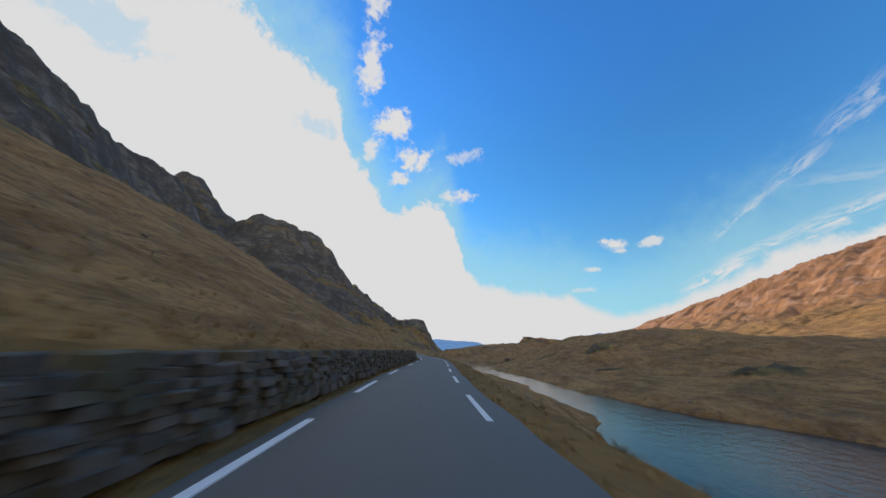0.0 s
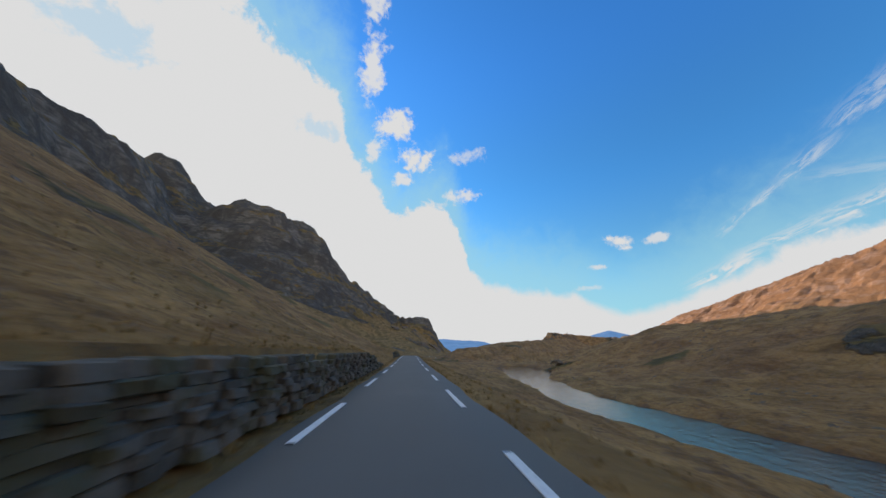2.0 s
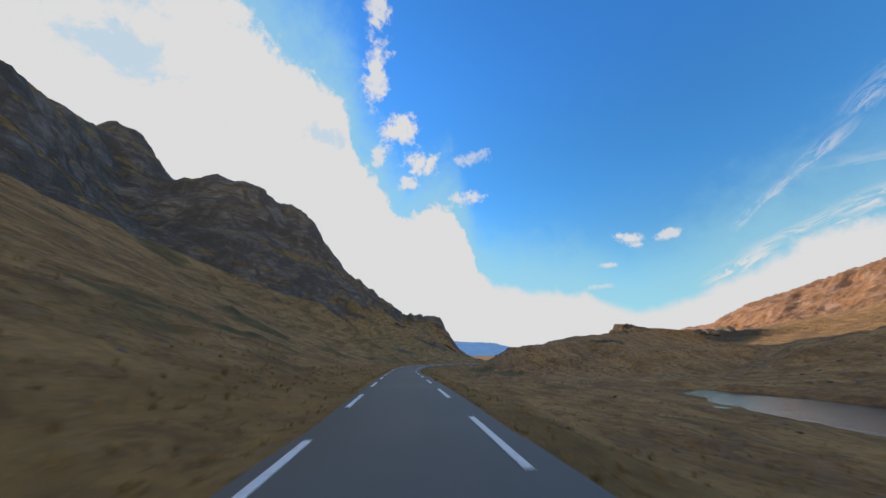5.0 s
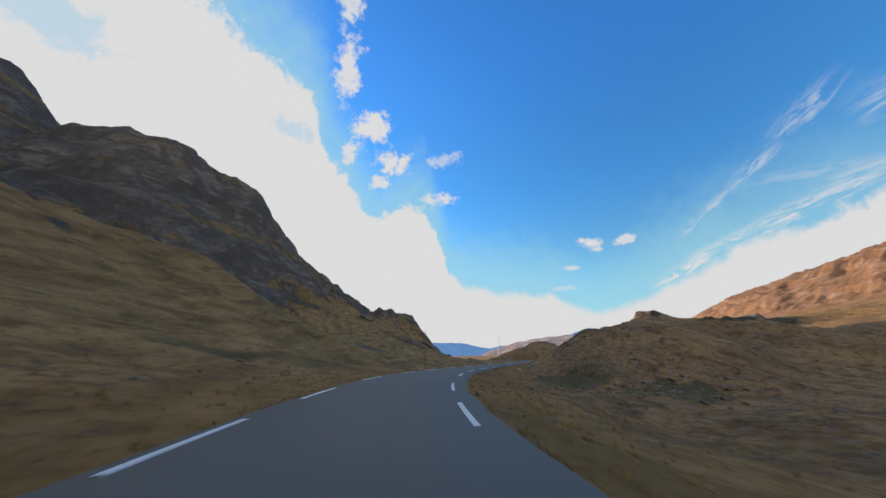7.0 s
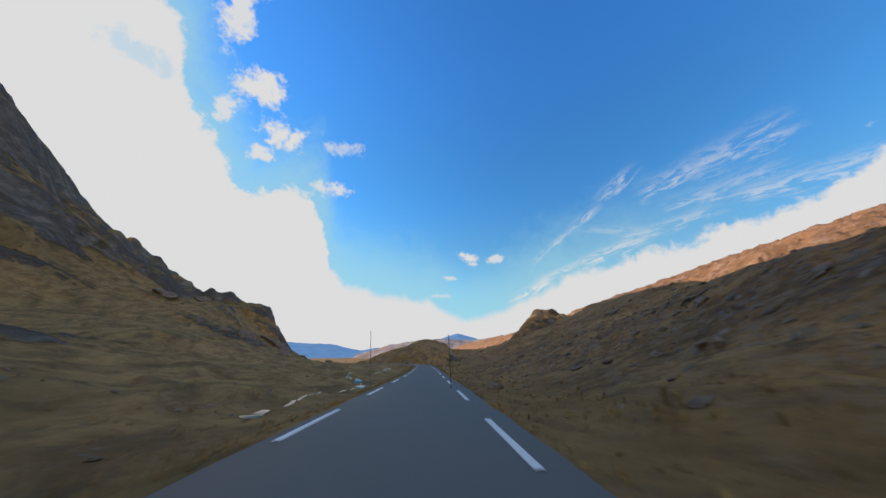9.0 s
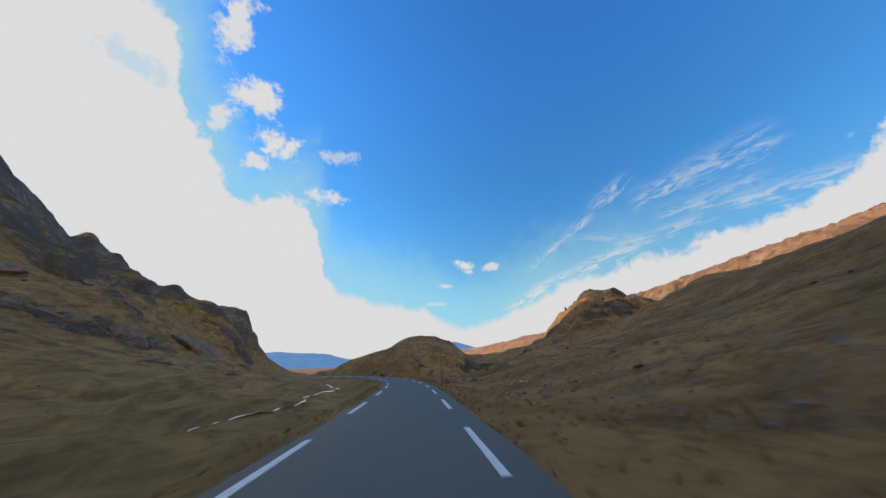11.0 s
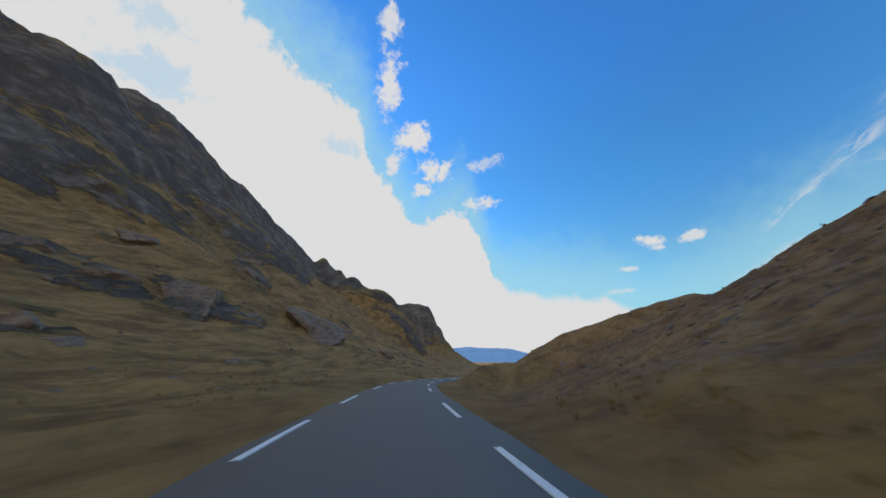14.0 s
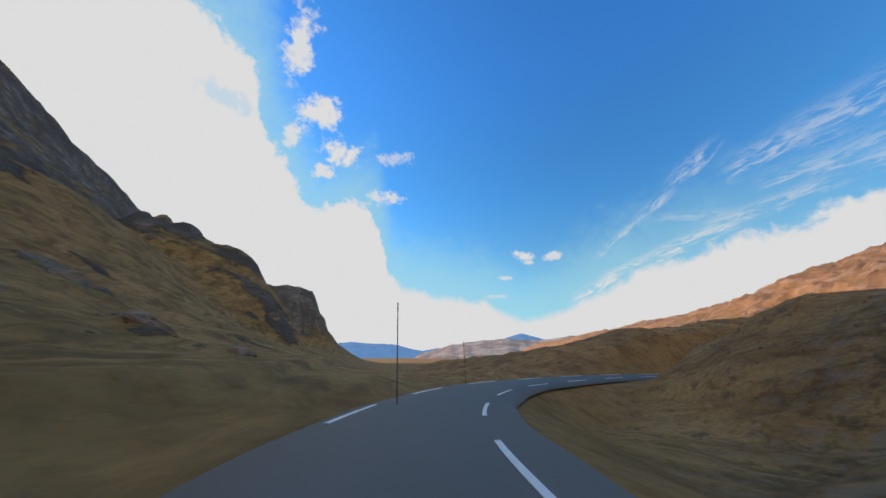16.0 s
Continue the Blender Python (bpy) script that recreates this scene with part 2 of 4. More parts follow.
    h = n.math("ADD", h, n.math("ADD", n.math("MULTIPLY", fine, 0.28), n.math("MULTIPLY", n.math("ADD", cracks, n.math("MULTIPLY", grain, 0.25)), n.math("MULTIPLY", rock, 3.0))))
    h = n.math("ADD", h, n.math("MULTIPLY", pebble, 0.22))
    h = n.math("ADD", h, n.math("MULTIPLY", rubble, n.math("MULTIPLY", sunny.outputs["Fac"], 11.0)))
    bump(n, b, h, 0.9, 0.55)
    return m


def make_asphalt():
    m, n, b = material("asphalt")
    p = world_place(n)
    patch = n.noise(p, 0.35, 4, 0.6)
    grain = n.noise(p, 55, 3, 0.7)
    base = n.mix(n.step(patch, 0.35, 0.65), (0.098, 0.095, 0.085), (0.128, 0.124, 0.111))
    base = n.mix(n.math("MULTIPLY", n.step(grain, 0.5, 0.8), 0.5), base, (0.15, 0.143, 0.128))
    n.link(base, b.inputs["Base Color"])
    n.link(n.step(patch, 0.3, 0.7, 0.62, 0.8), b.inputs["Roughness"])
    b.inputs["Specular IOR Level"].default_value = 0.4
    bump(n, b, grain, 0.5, 0.01)
    return m


def make_paint():
    m, n, b = material("road paint")
    p = world_place(n)
    wear = n.noise(p, 9, 6, 0.7)
    base = n.mix(n.step(wear, 0.56, 0.72), (0.74, 0.74, 0.72), (0.24, 0.24, 0.24))
    n.link(base, b.inputs["Base Color"])
    b.inputs["Roughness"].default_value = 0.6
    return m


def make_rock():
    m, n, b = material("grey rock")
    p = world_place(n)
    a = n.noise(stretched(n, p, 1, 1, 1.2), 0.5, 8, 0.66, 0.5)
    g = n.noise(p, 6, 6, 0.7)
    base = n.mix(n.step(a, 0.32, 0.66), (0.130, 0.095, 0.066), (0.270, 0.205, 0.148))
    base = n.mix(n.math("MULTIPLY", n.step(g, 0.5, 0.72), 0.55), base, (0.31, 0.245, 0.180))
    base = n.mix(n.step(n.noise(stretched(n, p, 0.8, 0.8, 1.4), 1.1, 7, 0.68, 0.6), 0.53, 0.62), base, (0.105, 0.082, 0.062))
    up = n.add("ShaderNodeSeparateXYZ")
    n.link(n.add("ShaderNodeNewGeometry").outputs["Normal"], up.inputs[0])
    growth = n.math("ADD", n.math("MULTIPLY", up.outputs[2], 0.22), n.noise(p, 0.9, 8, 0.70))
    base = n.mix(n.math("MULTIPLY", n.step(growth, 0.66, 0.76), 0.85), base, n.mix(g, (0.10, 0.070, 0.028), (0.25, 0.17, 0.062)))
    n.link(base, b.inputs["Base Color"])
    b.inputs["Roughness"].default_value = 0.88
    bump(n, b, n.math("ADD", a, n.math("MULTIPLY", g, 0.2)), 0.7, 0.25)
    return m


def make_water():
    m, n, b = material("lake water")
    p = world_place(n)
    b.inputs["Base Color"].default_value = (0.008, 0.024, 0.045, 1)
    b.inputs["Roughness"].default_value = 0.05
    b.inputs["IOR"].default_value = 1.333
    b.inputs["Specular IOR Level"].default_value = 0.22
    bump(n, b, n.noise(stretched(n, p, 1, 0.6, 1), 1.3, 5, 0.62), 0.40, 0.11)
    return m


def make_stream():
    m, n, b = material("stream water")
    p = world_place(n)
    b.inputs["Base Color"].default_value = (0.020, 0.022, 0.018, 1)
    b.inputs["Roughness"].default_value = 0.06
    b.inputs["IOR"].default_value = 1.333
    bump(n, b, n.noise(p, 3.0, 4, 0.6), 0.12, 0.03)
    return m


def make_plain(name, dark, light, scale, rough=0.8, relief=0.02):
    m, n, b = material(name)
    p = world_place(n)
    a = n.noise(p, scale, 5, 0.65)
    n.link(n.mix(n.step(a, 0.3, 0.7), dark, light), b.inputs["Base Color"])
    b.inputs["Roughness"].default_value = rough
    bump(n, b, a, 0.5, relief)
    return m


def make_far(name, low, high, haze_glow, strength):
    """Far ranges; haze of the air between is painted in as colour and glow."""
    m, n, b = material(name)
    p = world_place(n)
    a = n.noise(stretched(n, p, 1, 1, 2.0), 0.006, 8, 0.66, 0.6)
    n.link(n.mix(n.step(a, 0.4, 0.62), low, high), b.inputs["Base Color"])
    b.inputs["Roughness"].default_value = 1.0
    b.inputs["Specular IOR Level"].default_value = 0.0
    b.inputs["Emission Color"].default_value = (*haze_glow, 1)
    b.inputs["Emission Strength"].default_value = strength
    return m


def make_wall_stone():
    m, n, b = material("wall stone")
    p = world_place(n)
    rnd = n.add("ShaderNodeNewGeometry").outputs["Random Per Island"]
    one = n.add("ShaderNodeObjectInfo").outputs["Random"]
    tone = n.math("FRACT", n.math("ADD", rnd, one))
    a, g = n.noise(p, 2.6, 7, 0.68, 0.4), n.noise(p, 14, 5, 0.7)
    base = n.mix(tone, (0.062, 0.055, 0.042), (0.150, 0.130, 0.100))
    base = n.mix(n.math("MULTIPLY", n.step(a, 0.48, 0.68), 0.5), base, (0.19, 0.165, 0.128))
    base = n.mix(n.math("MULTIPLY", n.step(n.noise(p, 0.9, 6, 0.66), 0.48, 0.60), 0.75), base, (0.085, 0.080, 0.034))
    base = n.mix(n.math("MULTIPLY", n.step(g, 0.52, 0.70), 0.35), base, (0.045, 0.042, 0.038))
    n.link(base, b.inputs["Base Color"])
    b.inputs["Roughness"].default_value = 0.9
    bump(n, b, n.math("ADD", a, n.math("MULTIPLY", g, 0.3)), 0.7, 0.06)
    return m


GROUND, ASPHALT, PAINT, ROCK, WATER = make_ground(), make_asphalt(), make_paint(), make_rock(), make_water()
WOOD = make_plain("weathered pole wood", (0.06, 0.05, 0.04), (0.14, 0.12, 0.10), 3.0)
STEEL = make_plain("galvanised steel", (0.20, 0.21, 0.22), (0.30, 0.31, 0.32), 8.0, 0.5, 0.003)
TUFT = make_plain("dry grass blades", (0.17, 0.104, 0.036), (0.38, 0.25, 0.088), 1.2, 0.9)
WALL_STONE = make_wall_stone()
WALL_EARTH = make_plain("dark wall earth", (0.028, 0.024, 0.018), (0.060, 0.050, 0.036), 5.0, 0.95, 0.03)
STREAM = make_stream()
# no air is modelled: the far haze is these materials' bluish glow
HAZE_BLUE = make_far("far range with blue haze glow", (0.03, 0.05, 0.08), (0.06, 0.09, 0.13), (0.16, 0.34, 0.68), 0.62)
HAZE_TAN = make_far("far tan range with haze glow", (0.26, 0.15, 0.085), (0.46, 0.35, 0.26), (0.20, 0.28, 0.42), 0.30)


# ---- the lie of the land ----
def spline(t, v, at):
    """Natural cubic through (t, v)."""
    t, v, at = np.asarray(t, float), np.asarray(v, float), np.asarray(at, float)
    k, h = len(t), np.diff(t)
    a, r = np.eye(k), np.zeros(k)
    for i in range(1, k - 1):
        a[i, i - 1:i + 2] = h[i - 1], 2 * (h[i - 1] + h[i]), h[i]
        r[i] = 6 * ((v[i + 1] - v[i]) / h[i] - (v[i] - v[i - 1]) / h[i - 1])
    c = np.linalg.solve(a, r)
    i = np.clip(np.searchsorted(t, at) - 1, 0, k - 2)
    p, q = t[i + 1] - at, at - t[i]
    return (c[i] * p ** 3 + c[i + 1] * q ** 3) / (6 * h[i]) + (v[i] / h[i] - c[i] * h[i] / 6) * p + (v[i + 1] / h[i] - c[i + 1] * h[i] / 6) * q


# road's middle: x, y, z, and half the way between its edge lines
ROAD = [(9.0, -90.0, -0.30, 1.51), (-0.2, -0.0, 0.04, 1.49), (-0.3, 15.5, 0.11, 1.50), (0.2, 29.8, 0.14, 1.44), (0.2, 43.6, 0.10, 1.38), (-0.8, 58.5, 0.01, 1.38),
        (-3.3, 86.8, -0.05, 1.26), (-5.8, 115.1, 0.01, 1.45), (-6.9, 127.3, -0.01, 1.44), (-8.6, 143.5, -0.21, 1.39), (-12.6, 171.4, -0.88, 1.52), (-14.8, 187.6, -1.44, 1.72),
        (-16.2, 202.8, -1.70, 2.20), (-14.9, 217.4, -1.81, 2.56), (-9.8, 231.8, -2.06, 2.36), (-3.1, 245.9, -2.32, 1.85), (8.7, 269.7, -2.81, 1.53), (20.2, 293.7, -3.22, 1.46),
        (27.9, 310.7, -3.49, 1.46), (34.0, 327.2, -3.82, 1.54), (36.4, 340.7, -3.96, 1.74), (35.0, 354.4, -4.06, 1.89), (31.9, 368.6, -4.32, 1.79), (29.3, 383.5, -4.69, 1.63),
        (28.5, 397.8, -5.19, 1.60), (30.3, 410.7, -5.66, 1.72), (32.0, 417.8, -5.94, 1.80), (34.5, 422.7, -6.08, 1.80), (38.3, 427.1, -6.14, 1.80), (44.1, 430.6, -6.20, 1.80),
        (54.9, 434.3, -6.26, 1.80), (70.8, 435.6, -6.46, 1.80), (108.8, 432.0, -6.96, 1.80)]
_r = np.array(ROAD)
_s = np.concatenate([[0], np.cumsum(np.hypot(np.diff(_r[:, 0]), np.diff(_r[:, 1])))])
S = np.arange(0, _s[-1], 1.0)
RX, RY, RZ = (spline(_s, _r[:, k], S) for k in range(3))
RW = np.interp(S, _s, _r[:, 3])
RX, RY, RZ = (np.convolve(np.pad(a, 3, 'edge'), np.ones(7) / 7, 'valid') for a in (RX, RY, RZ))
_turn = np.arctan2(np.gradient(RX), np.gradient(RY))
NX, NY = np.cos(_turn), -np.sin(_turn)          # to the right of the road


def axis_x(y):
    """The valley's line: the road, then straight on."""
    keep = RY < 408
    return np.interp(y, np.append(RY[keep], [470, 600, 1200]), np.append(RX[keep], [31, 39, 99]))


def axis_z(y):
    keep = RY < 408
    return np.interp(y, np.append(RY[keep], [470, 700, 1400]), np.append(RZ[keep], [-6.0, -9.0, -20.0]))


def lattice(x, y, seed):
    """Smooth noise, -1 to 1."""
    xi, yi = np.floor(x).astype(np.int64), np.floor(y).astype(np.int64)
    xf, yf = x - xi, y - yi

    def grad(i, j, dx, dy):
        h = (i * 374761393 + j * 668265263 + seed * 982451653) & 0x7fffffff
        h = ((h ^ (h >> 13)) * 1274126177) & 0x7fffffff
        a = (h ^ (h >> 16)) % 1024 * (2 * np.pi / 1024)
        return np.cos(a) * dx + np.sin(a) * dy

    u, v = xf ** 3 * (xf * (xf * 6 - 15) + 10), yf ** 3 * (yf * (yf * 6 - 15) + 10)
    a = grad(xi, yi, xf, yf) * (1 - u) + grad(xi + 1, yi, xf - 1, yf) * u
    b = grad(xi, yi + 1, xf, yf - 1) * (1 - u) + grad(xi + 1, yi + 1, xf - 1, yf - 1) * u
    return 1.5 * (a * (1 - v) + b * v)


def fbm(x, y, size, octaves, seed, gain=0.5):
    total, amp = 0.0, 1.0
    for k in range(octaves):
        total = total + amp * lattice(x / size + 17.3 * k, y / size - 9.1 * k, seed + k)
        size, amp = size / 2.03, amp * gain
    return total


def smooth_max(a, b, s):
    m = np.maximum(a, b)
    return m + s * np.log(np.exp(np.clip((a - m) / s, -40, 0)) + np.exp(np.clip((b - m) / s, -40, 0)))


def smooth(v, low, high):
    t = np.clip((v - low) / (high - low), 0, 1)
    return t * t * (3 - 2 * t)


def ridge(x, y, line, fall):
    """A ridge along a line of (x, y, height); fall: drops over distances from it."""
    best = np.full(x.shape, -1e3)
    fd, fz = zip(*fall)
    for (ax, ay, az), (bx, by, bz) in zip(line, line[1:]):
        dx, dy = bx - ax, by - ay
        t = np.clip(((x - ax) * dx + (y - ay) * dy) / (dx * dx + dy * dy), 0, 1)
        d = np.hypot(x - ax - t * dx, y - ay - t * dy)
        best = np.maximum(best, az + t * (bz - az) - np.interp(d, fd, fz))
    return best


CLIFF = [(0, 0), (18, 8), (35, 30), (70, 82), (120, 122), (170, 170), (230, 240), (900, 600)]
CRAG = [(0, 0), (7, 2), (18, 24), (32, 52), (50, 74), (85, 96), (150, 125), (600, 320)]
HILL = [(0, 0), (10, 1.0), (30, 7.5), (46, 14.5), (58, 22), (80, 28), (120, 38), (400, 90)]
KNOLL = [(0, 0), (4, 0.5), (10, 3.6), (17, 8.2), (26, 11.5), (60, 18), (400, 60)]
FELL = [(0, 0), (60, 16), (120, 44), (200, 90), (280, 116), (420, 150), (900, 260)]
CREST_Y = [-200, 80, 120, 175, 220, 245, 262, 285, 330, 380, 430, 490, 560, 640, 800]
CREST_Z = [30, 33, 31, 29, 25, 21.5, 20.1, 6, 1, 10, 24, 31, 24, 8, 5]
FOOT_Y = [-200, 88, 100, 112, 130, 150, 215, 245, 280, 325, 350, 400, 470, 900]
FOOT_Z = [1.25, 1.2, 0.4, 0.8, 1.2, 0.4, 0.0, -0.9, -1.8, -1.6, -0.6, 0.8, 1.0, 0.0]
SHORE_Y = [-200, -0, 16, 22, 26, 32, 38, 50, 60, 78, 84, 95, 105, 120, 134, 146, 157, 171, 182, 190, 197]
NEAR_X = [11.0, 10.5, 11.0, 12.2, 13.6, 16.3, 15.9, 16.9, 17.5, 16.3, 16.7, 14.1, 15.4, 15.8, 17.2, 19.0, 20.5, 21.6, 23.4, 26.0, 30.1]
WIDE = [26, 25, 23, 21, 18.5, 12, 11.4, 8, 7.5, 8.4, 8, 9.2, 7, 9, 9.5, 12.8, 15.6, 16, 14, 9, 1]
LAKE = -4.5
# bare rock breaking through the slopes: x, y, radius, how proud
OUTCROPS = [(-3.8, 436.8, 9, 1.6), (-15.2, 414.8, 8, 1.8), (-24.8, 403.7, 6, 1.2), (-33.7, 397.7, 7, 1.2), (-1.8, 383.7, 4, 0.7), (15.3, 367.7, 2.4, 0.4), (12.5, 391.8, 3.2, 0.5), (-5.8, 461.8, 5, 1.0), (12.2, 446.8, 3.5, 0.7), (-28.0, 439.8, 8, 1.6),
            (-53.5, 429.8, 9, 1.8), (-43.8, 461.8, 8, 1.6), (2.2, 545.8, 8, 1.6), (-11.8, 389.7, 4, 0.6), (-19.6, 375.7, 5, 0.8), (-27.6, 349.7, 5, 0.9), (-38.7, 329.8, 6, 1.0), (-32.1, 299.9, 6, 0.9), (-36.8, 258.2, 6, 1.0), (-31.6, 205.5, 4, 0.7),
            (-39.8, 190.4, 5, 0.8), (-26.0, 172.4, 3, 0.4), (13.1, 243.3, 3, 0.4), (58.3, 343.7, 5, 0.5), (66.2, 351.7, 5, 0.6), (52.3, 333.7, 3, 0.4), (76.3, 345.7, 5, 0.8),
            (0.7, 228.4, 4, 0.3), (6.4, 222.4, 4, 0.4), (40.5, 161.2, 5, 0.8), (49.0, 176.3, 5, 0.8), (45.6, 120.1, 4, 0.5), (51.9, 92.1, 5, 0.6), (42.0, 70.1, 4, 0.5), (52.4, 46.0, 5, 0.6), (48.7, 251.4, 6, 1.0)]
POOL = (38.0, 311.3, 1.5, 0.5, -3.42)


def outcrops(x, y):
    """How rocky and how much higher the ground is where bedrock shows."""
    bare, lift = np.zeros(x.shape), np.zeros(x.shape)
    for ox, oy, r, proud in OUTCROPS:
        near = np.where((np.abs(x - ox) < 2 * r) & (np.abs(y - oy) < 2 * r))
        px, py = x[near], y[near]
        d = np.hypot((px - ox) * 0.85, (py - oy) * 1.1) / r + 0.42 * fbm(px, py, r * 0.8, 4, 81, 0.6)
        k = smooth(d, 1.05, 0.55)
        bare[near] = np.maximum(bare[near], k)
        lift[near] = np.maximum(lift[near], proud * (smooth(d, 1.0, 0.72) * 0.65 + smooth(d, 0.7, 0.3) * 0.35) * (1 + 0.5 * fbm(px, py, 2.6, 3, 83)))
    return bare, lift


def pool_depth(x, y):
    dx, dy = x - POOL[0], y - POOL[1]
    along, across = dx * 0.53 + dy * 0.85, dx * 0.85 - dy * 0.53
    return np.hypot(along / POOL[2], across / POOL[3])


def wall_on(y):
    """1 beside the dry-stone retaining walls west of the road."""
    return smooth(y, -34, -28) * smooth(y, 89, 78) + smooth(y, 112.5, 114.5) * smooth(y, 135.5, 134)


def land(x, y):
    """Height, and how rocky and how rusty the ground is."""
    ax, zr = axis_x(y), axis_z(y)
    wob = fbm(x, y, 60, 3, 3)
    # left: bank, grass slope, bench, then the massif
    left = ax - x
    foot, crest = np.interp(y, FOOT_Y, FOOT_Z), np.interp(y, CREST_Y, CREST_Z)
    low = zr + foot
    t = np.clip((left - 4.5) / 60.5, 0, 1)
    sag = np.interp(y, [150, 240], [0.0, 0.92])
    t = t ** 1.12 * (1 - sag) + sag * t ** 1.9
    slope = low + (crest - low) * t
    slope = np.where(left > 65, crest + np.minimum(left - 65, 60) * 0.10 + np.maximum(left - 125, 0) * 0.12, slope)
    walled = wall_on(y)
    zl = np.where(left < 4.5, zr + foot * smooth(left, 2.6 - 0.5 * walled, 4.0 - 1.5 * walled), slope)
    zl = zl + wob * 1.6 * smooth(left, 8, 50) * smooth(crest - zr, 8, 25)
    west = ridge(x, y, [(-258, -200, 175), (-243, 115, 163), (-279, 197, 156), (-284, 257, 168), (-336, 308, 197), (-379, 354, 224), (-417, 393, 240), (-405, 421, 265), (-358, 447, 212), (-358, 462, 205)], CLIFF)
    dome = ridge(x, y, [(-285, 431, 198), (-247, 440, 196), (-229, 466, 182), (-196, 467, 165), (-182, 482, 143), (-153, 497, 101), (-138, 522, 88), (-109, 538, 72), (-77, 555, 48), (-33, 563, 45), (-47, 568, 60)], CLIFF)
    back = ridge(x, y, [(-286, 444, 206), (-251, 549, 215), (-290, 710, 230), (-299, 899, 203), (-336, 980, 225), (-416, 1500, 260)], CLIFF)
    spur = ridge(x, y, [(-252, 900, 194), (-129, 863, 102), (-96, 813, 82), (-31, 859, 85)], CRAG)
    massif = np.maximum(np.maximum(west, dome), np.maximum(back, spur))
    rough = fbm(x, y, 70, 6, 11, 0.55)
    ledges = fbm(x * 0.7 + 0.5 * y, y * 0.7 - 0.5 * x, 26, 4, 23, 0.6)
    massif = massif + 3.0 * np.sin((massif + 0.30 * y) / 6.5 + 2.6 * fbm(x, y, 55, 3, 27)) * smooth(massif, 15, 45)
    massif = massif + (rough * 4.6 + (np.abs(ledges) - 0.4) * 3.5) * smooth(massif, 12, 60)
    rocky = smooth(massif - zl, -2, 26)
    # right: verge, channel, hills
    right = x - ax
    near = np.interp(y, SHORE_Y, NEAR_X) + 5.0 + 1.0 * lattice(x / 9, y / 9, 5) + 0.9 * lattice(x / 3.4, y / 3.4, 6) + (-ax - 5)
    wide = np.interp(y, SHORE_Y, WIDE)
    wet = smooth(y, 205, 188)
    verge = zr - 0.25 - 0.9 * smooth(right, 2.6, 6.5)
    dry = verge - 1.4 * smooth(right, 5, 16)
    bank = verge + (LAKE - verge) * np.clip((right - 3.5) / np.maximum(near - 3.5, 1), 0, 1) ** 0.85 - 3.0 * smooth(right - near, -0.5, 4.0)
    bank = bank + 3.0 * smooth(right - near - wide, -4.0, 0.5) + (0.8 + 4.0 * smooth(right - near - wide, 0, 45)) * smooth(right - near - wide, -0.5, 4.0)
    zr2 = dry * (1 - wet) + bank * wet
    brown = ridge(x, y, [(85.0, -200.0, 1.0), (80.0, 50.0, 4.2), (82.0, 98.1, 10.7), (89.6, 157.1, 11.7), (90.5, 192.2, 8.1), (95.5, 215.3, 5.2), (114.3, 250.5, 4.0)], HILL)
    brae = [(0, 0), (6, 0.8), (14, 4.2), (24, 8.4), (45, 15), (100, 28), (400, 80)]
    near_hill = ridge(x, y, [(16.9, 240.3, 2.4), (36.2, 257.2, 5.4), (53.5, 276.1, 7.9), (86.0, 307.9, 10.7), (116.2, 329.8, 13.3)], brae)
    near_hill = np.maximum(near_hill, ridge(x, y, [(39.3, 259.2, 5.2), (49.7, 251.4, 4.7), (60.3, 246.5, 3.1), (96.3, 240.4, 3.0)], brae))
    knob = ridge(x, y, [(118.3, 334.8, 13.2), (114.4, 349.7, 18.6), (144.3, 383.7, 20.6), (195.9, 365.9, 15.3), (264.4, 330.5, 15.9)], [(0, 0), (6, 0.9), (10, 4.8), (16, 11.5), (24, 16), (45, 21), (100, 32), (400, 80)])
    knoll = ridge(x, y, [(51.1, 356.7, 2.4), (51.4, 361.3, 3.4), (58.0, 372.9, 5.9), (56.9, 394.4, 1.6), (59.0, 408.7, -0.0), (62.9, 419.8, -0.1), (73.8, 422.7, -1.0)], KNOLL)
    knoll = np.maximum(knoll, ridge(x, y, [(56.8, 394.1, 2.4), (49.5, 400.8, 0.6), (39.5, 402.3, -3.1)], KNOLL))
    rise = ridge(x, y, [(146.4, 419.7, 4.1), (97.8, 446.7, 1.6), (77.8, 449.7, -0.5), (72.2, 469.8, -3.4), (74.2, 539.8, -6.2)], [(0, 0), (5, 0.5), (12, 2.6), (25, 6.5), (80, 14), (400, 50)])
    fell = ridge(x, y, [(500.0, -400.0, 165.0), (500.0, 280.0, 131.0), (502.5, 415.2, 108.1), (505.0, 515.3, 94.2), (511.3, 609.7, 67.0), (520.2, 724.8, 55.8), (548.2, 899.8, 47.8), (668.2, 1149.8, 45.8), (908.2, 1599.8, 59.8)], FELL)
    fell = fell + (fbm(x, y, 90, 6, 31, 0.6) * 4.5 + (0.35 - np.abs(fbm(x, y, 38, 4, 33, 0.6))) * 7.0) * smooth(right, 150, 300)
    tor = np.maximum(smooth(np.hypot(x - 118, y - 354), 32, 14), smooth(np.hypot(x - 196, y - 366), 30, 12))
    knob = knob + tor * ((0.45 - np.abs(fbm(x, y, 9, 3, 73))) * 1.8 + 0.7 * np.sin(knob * 1.9 + 2.0 * fbm(x, y, 12, 2, 75)))
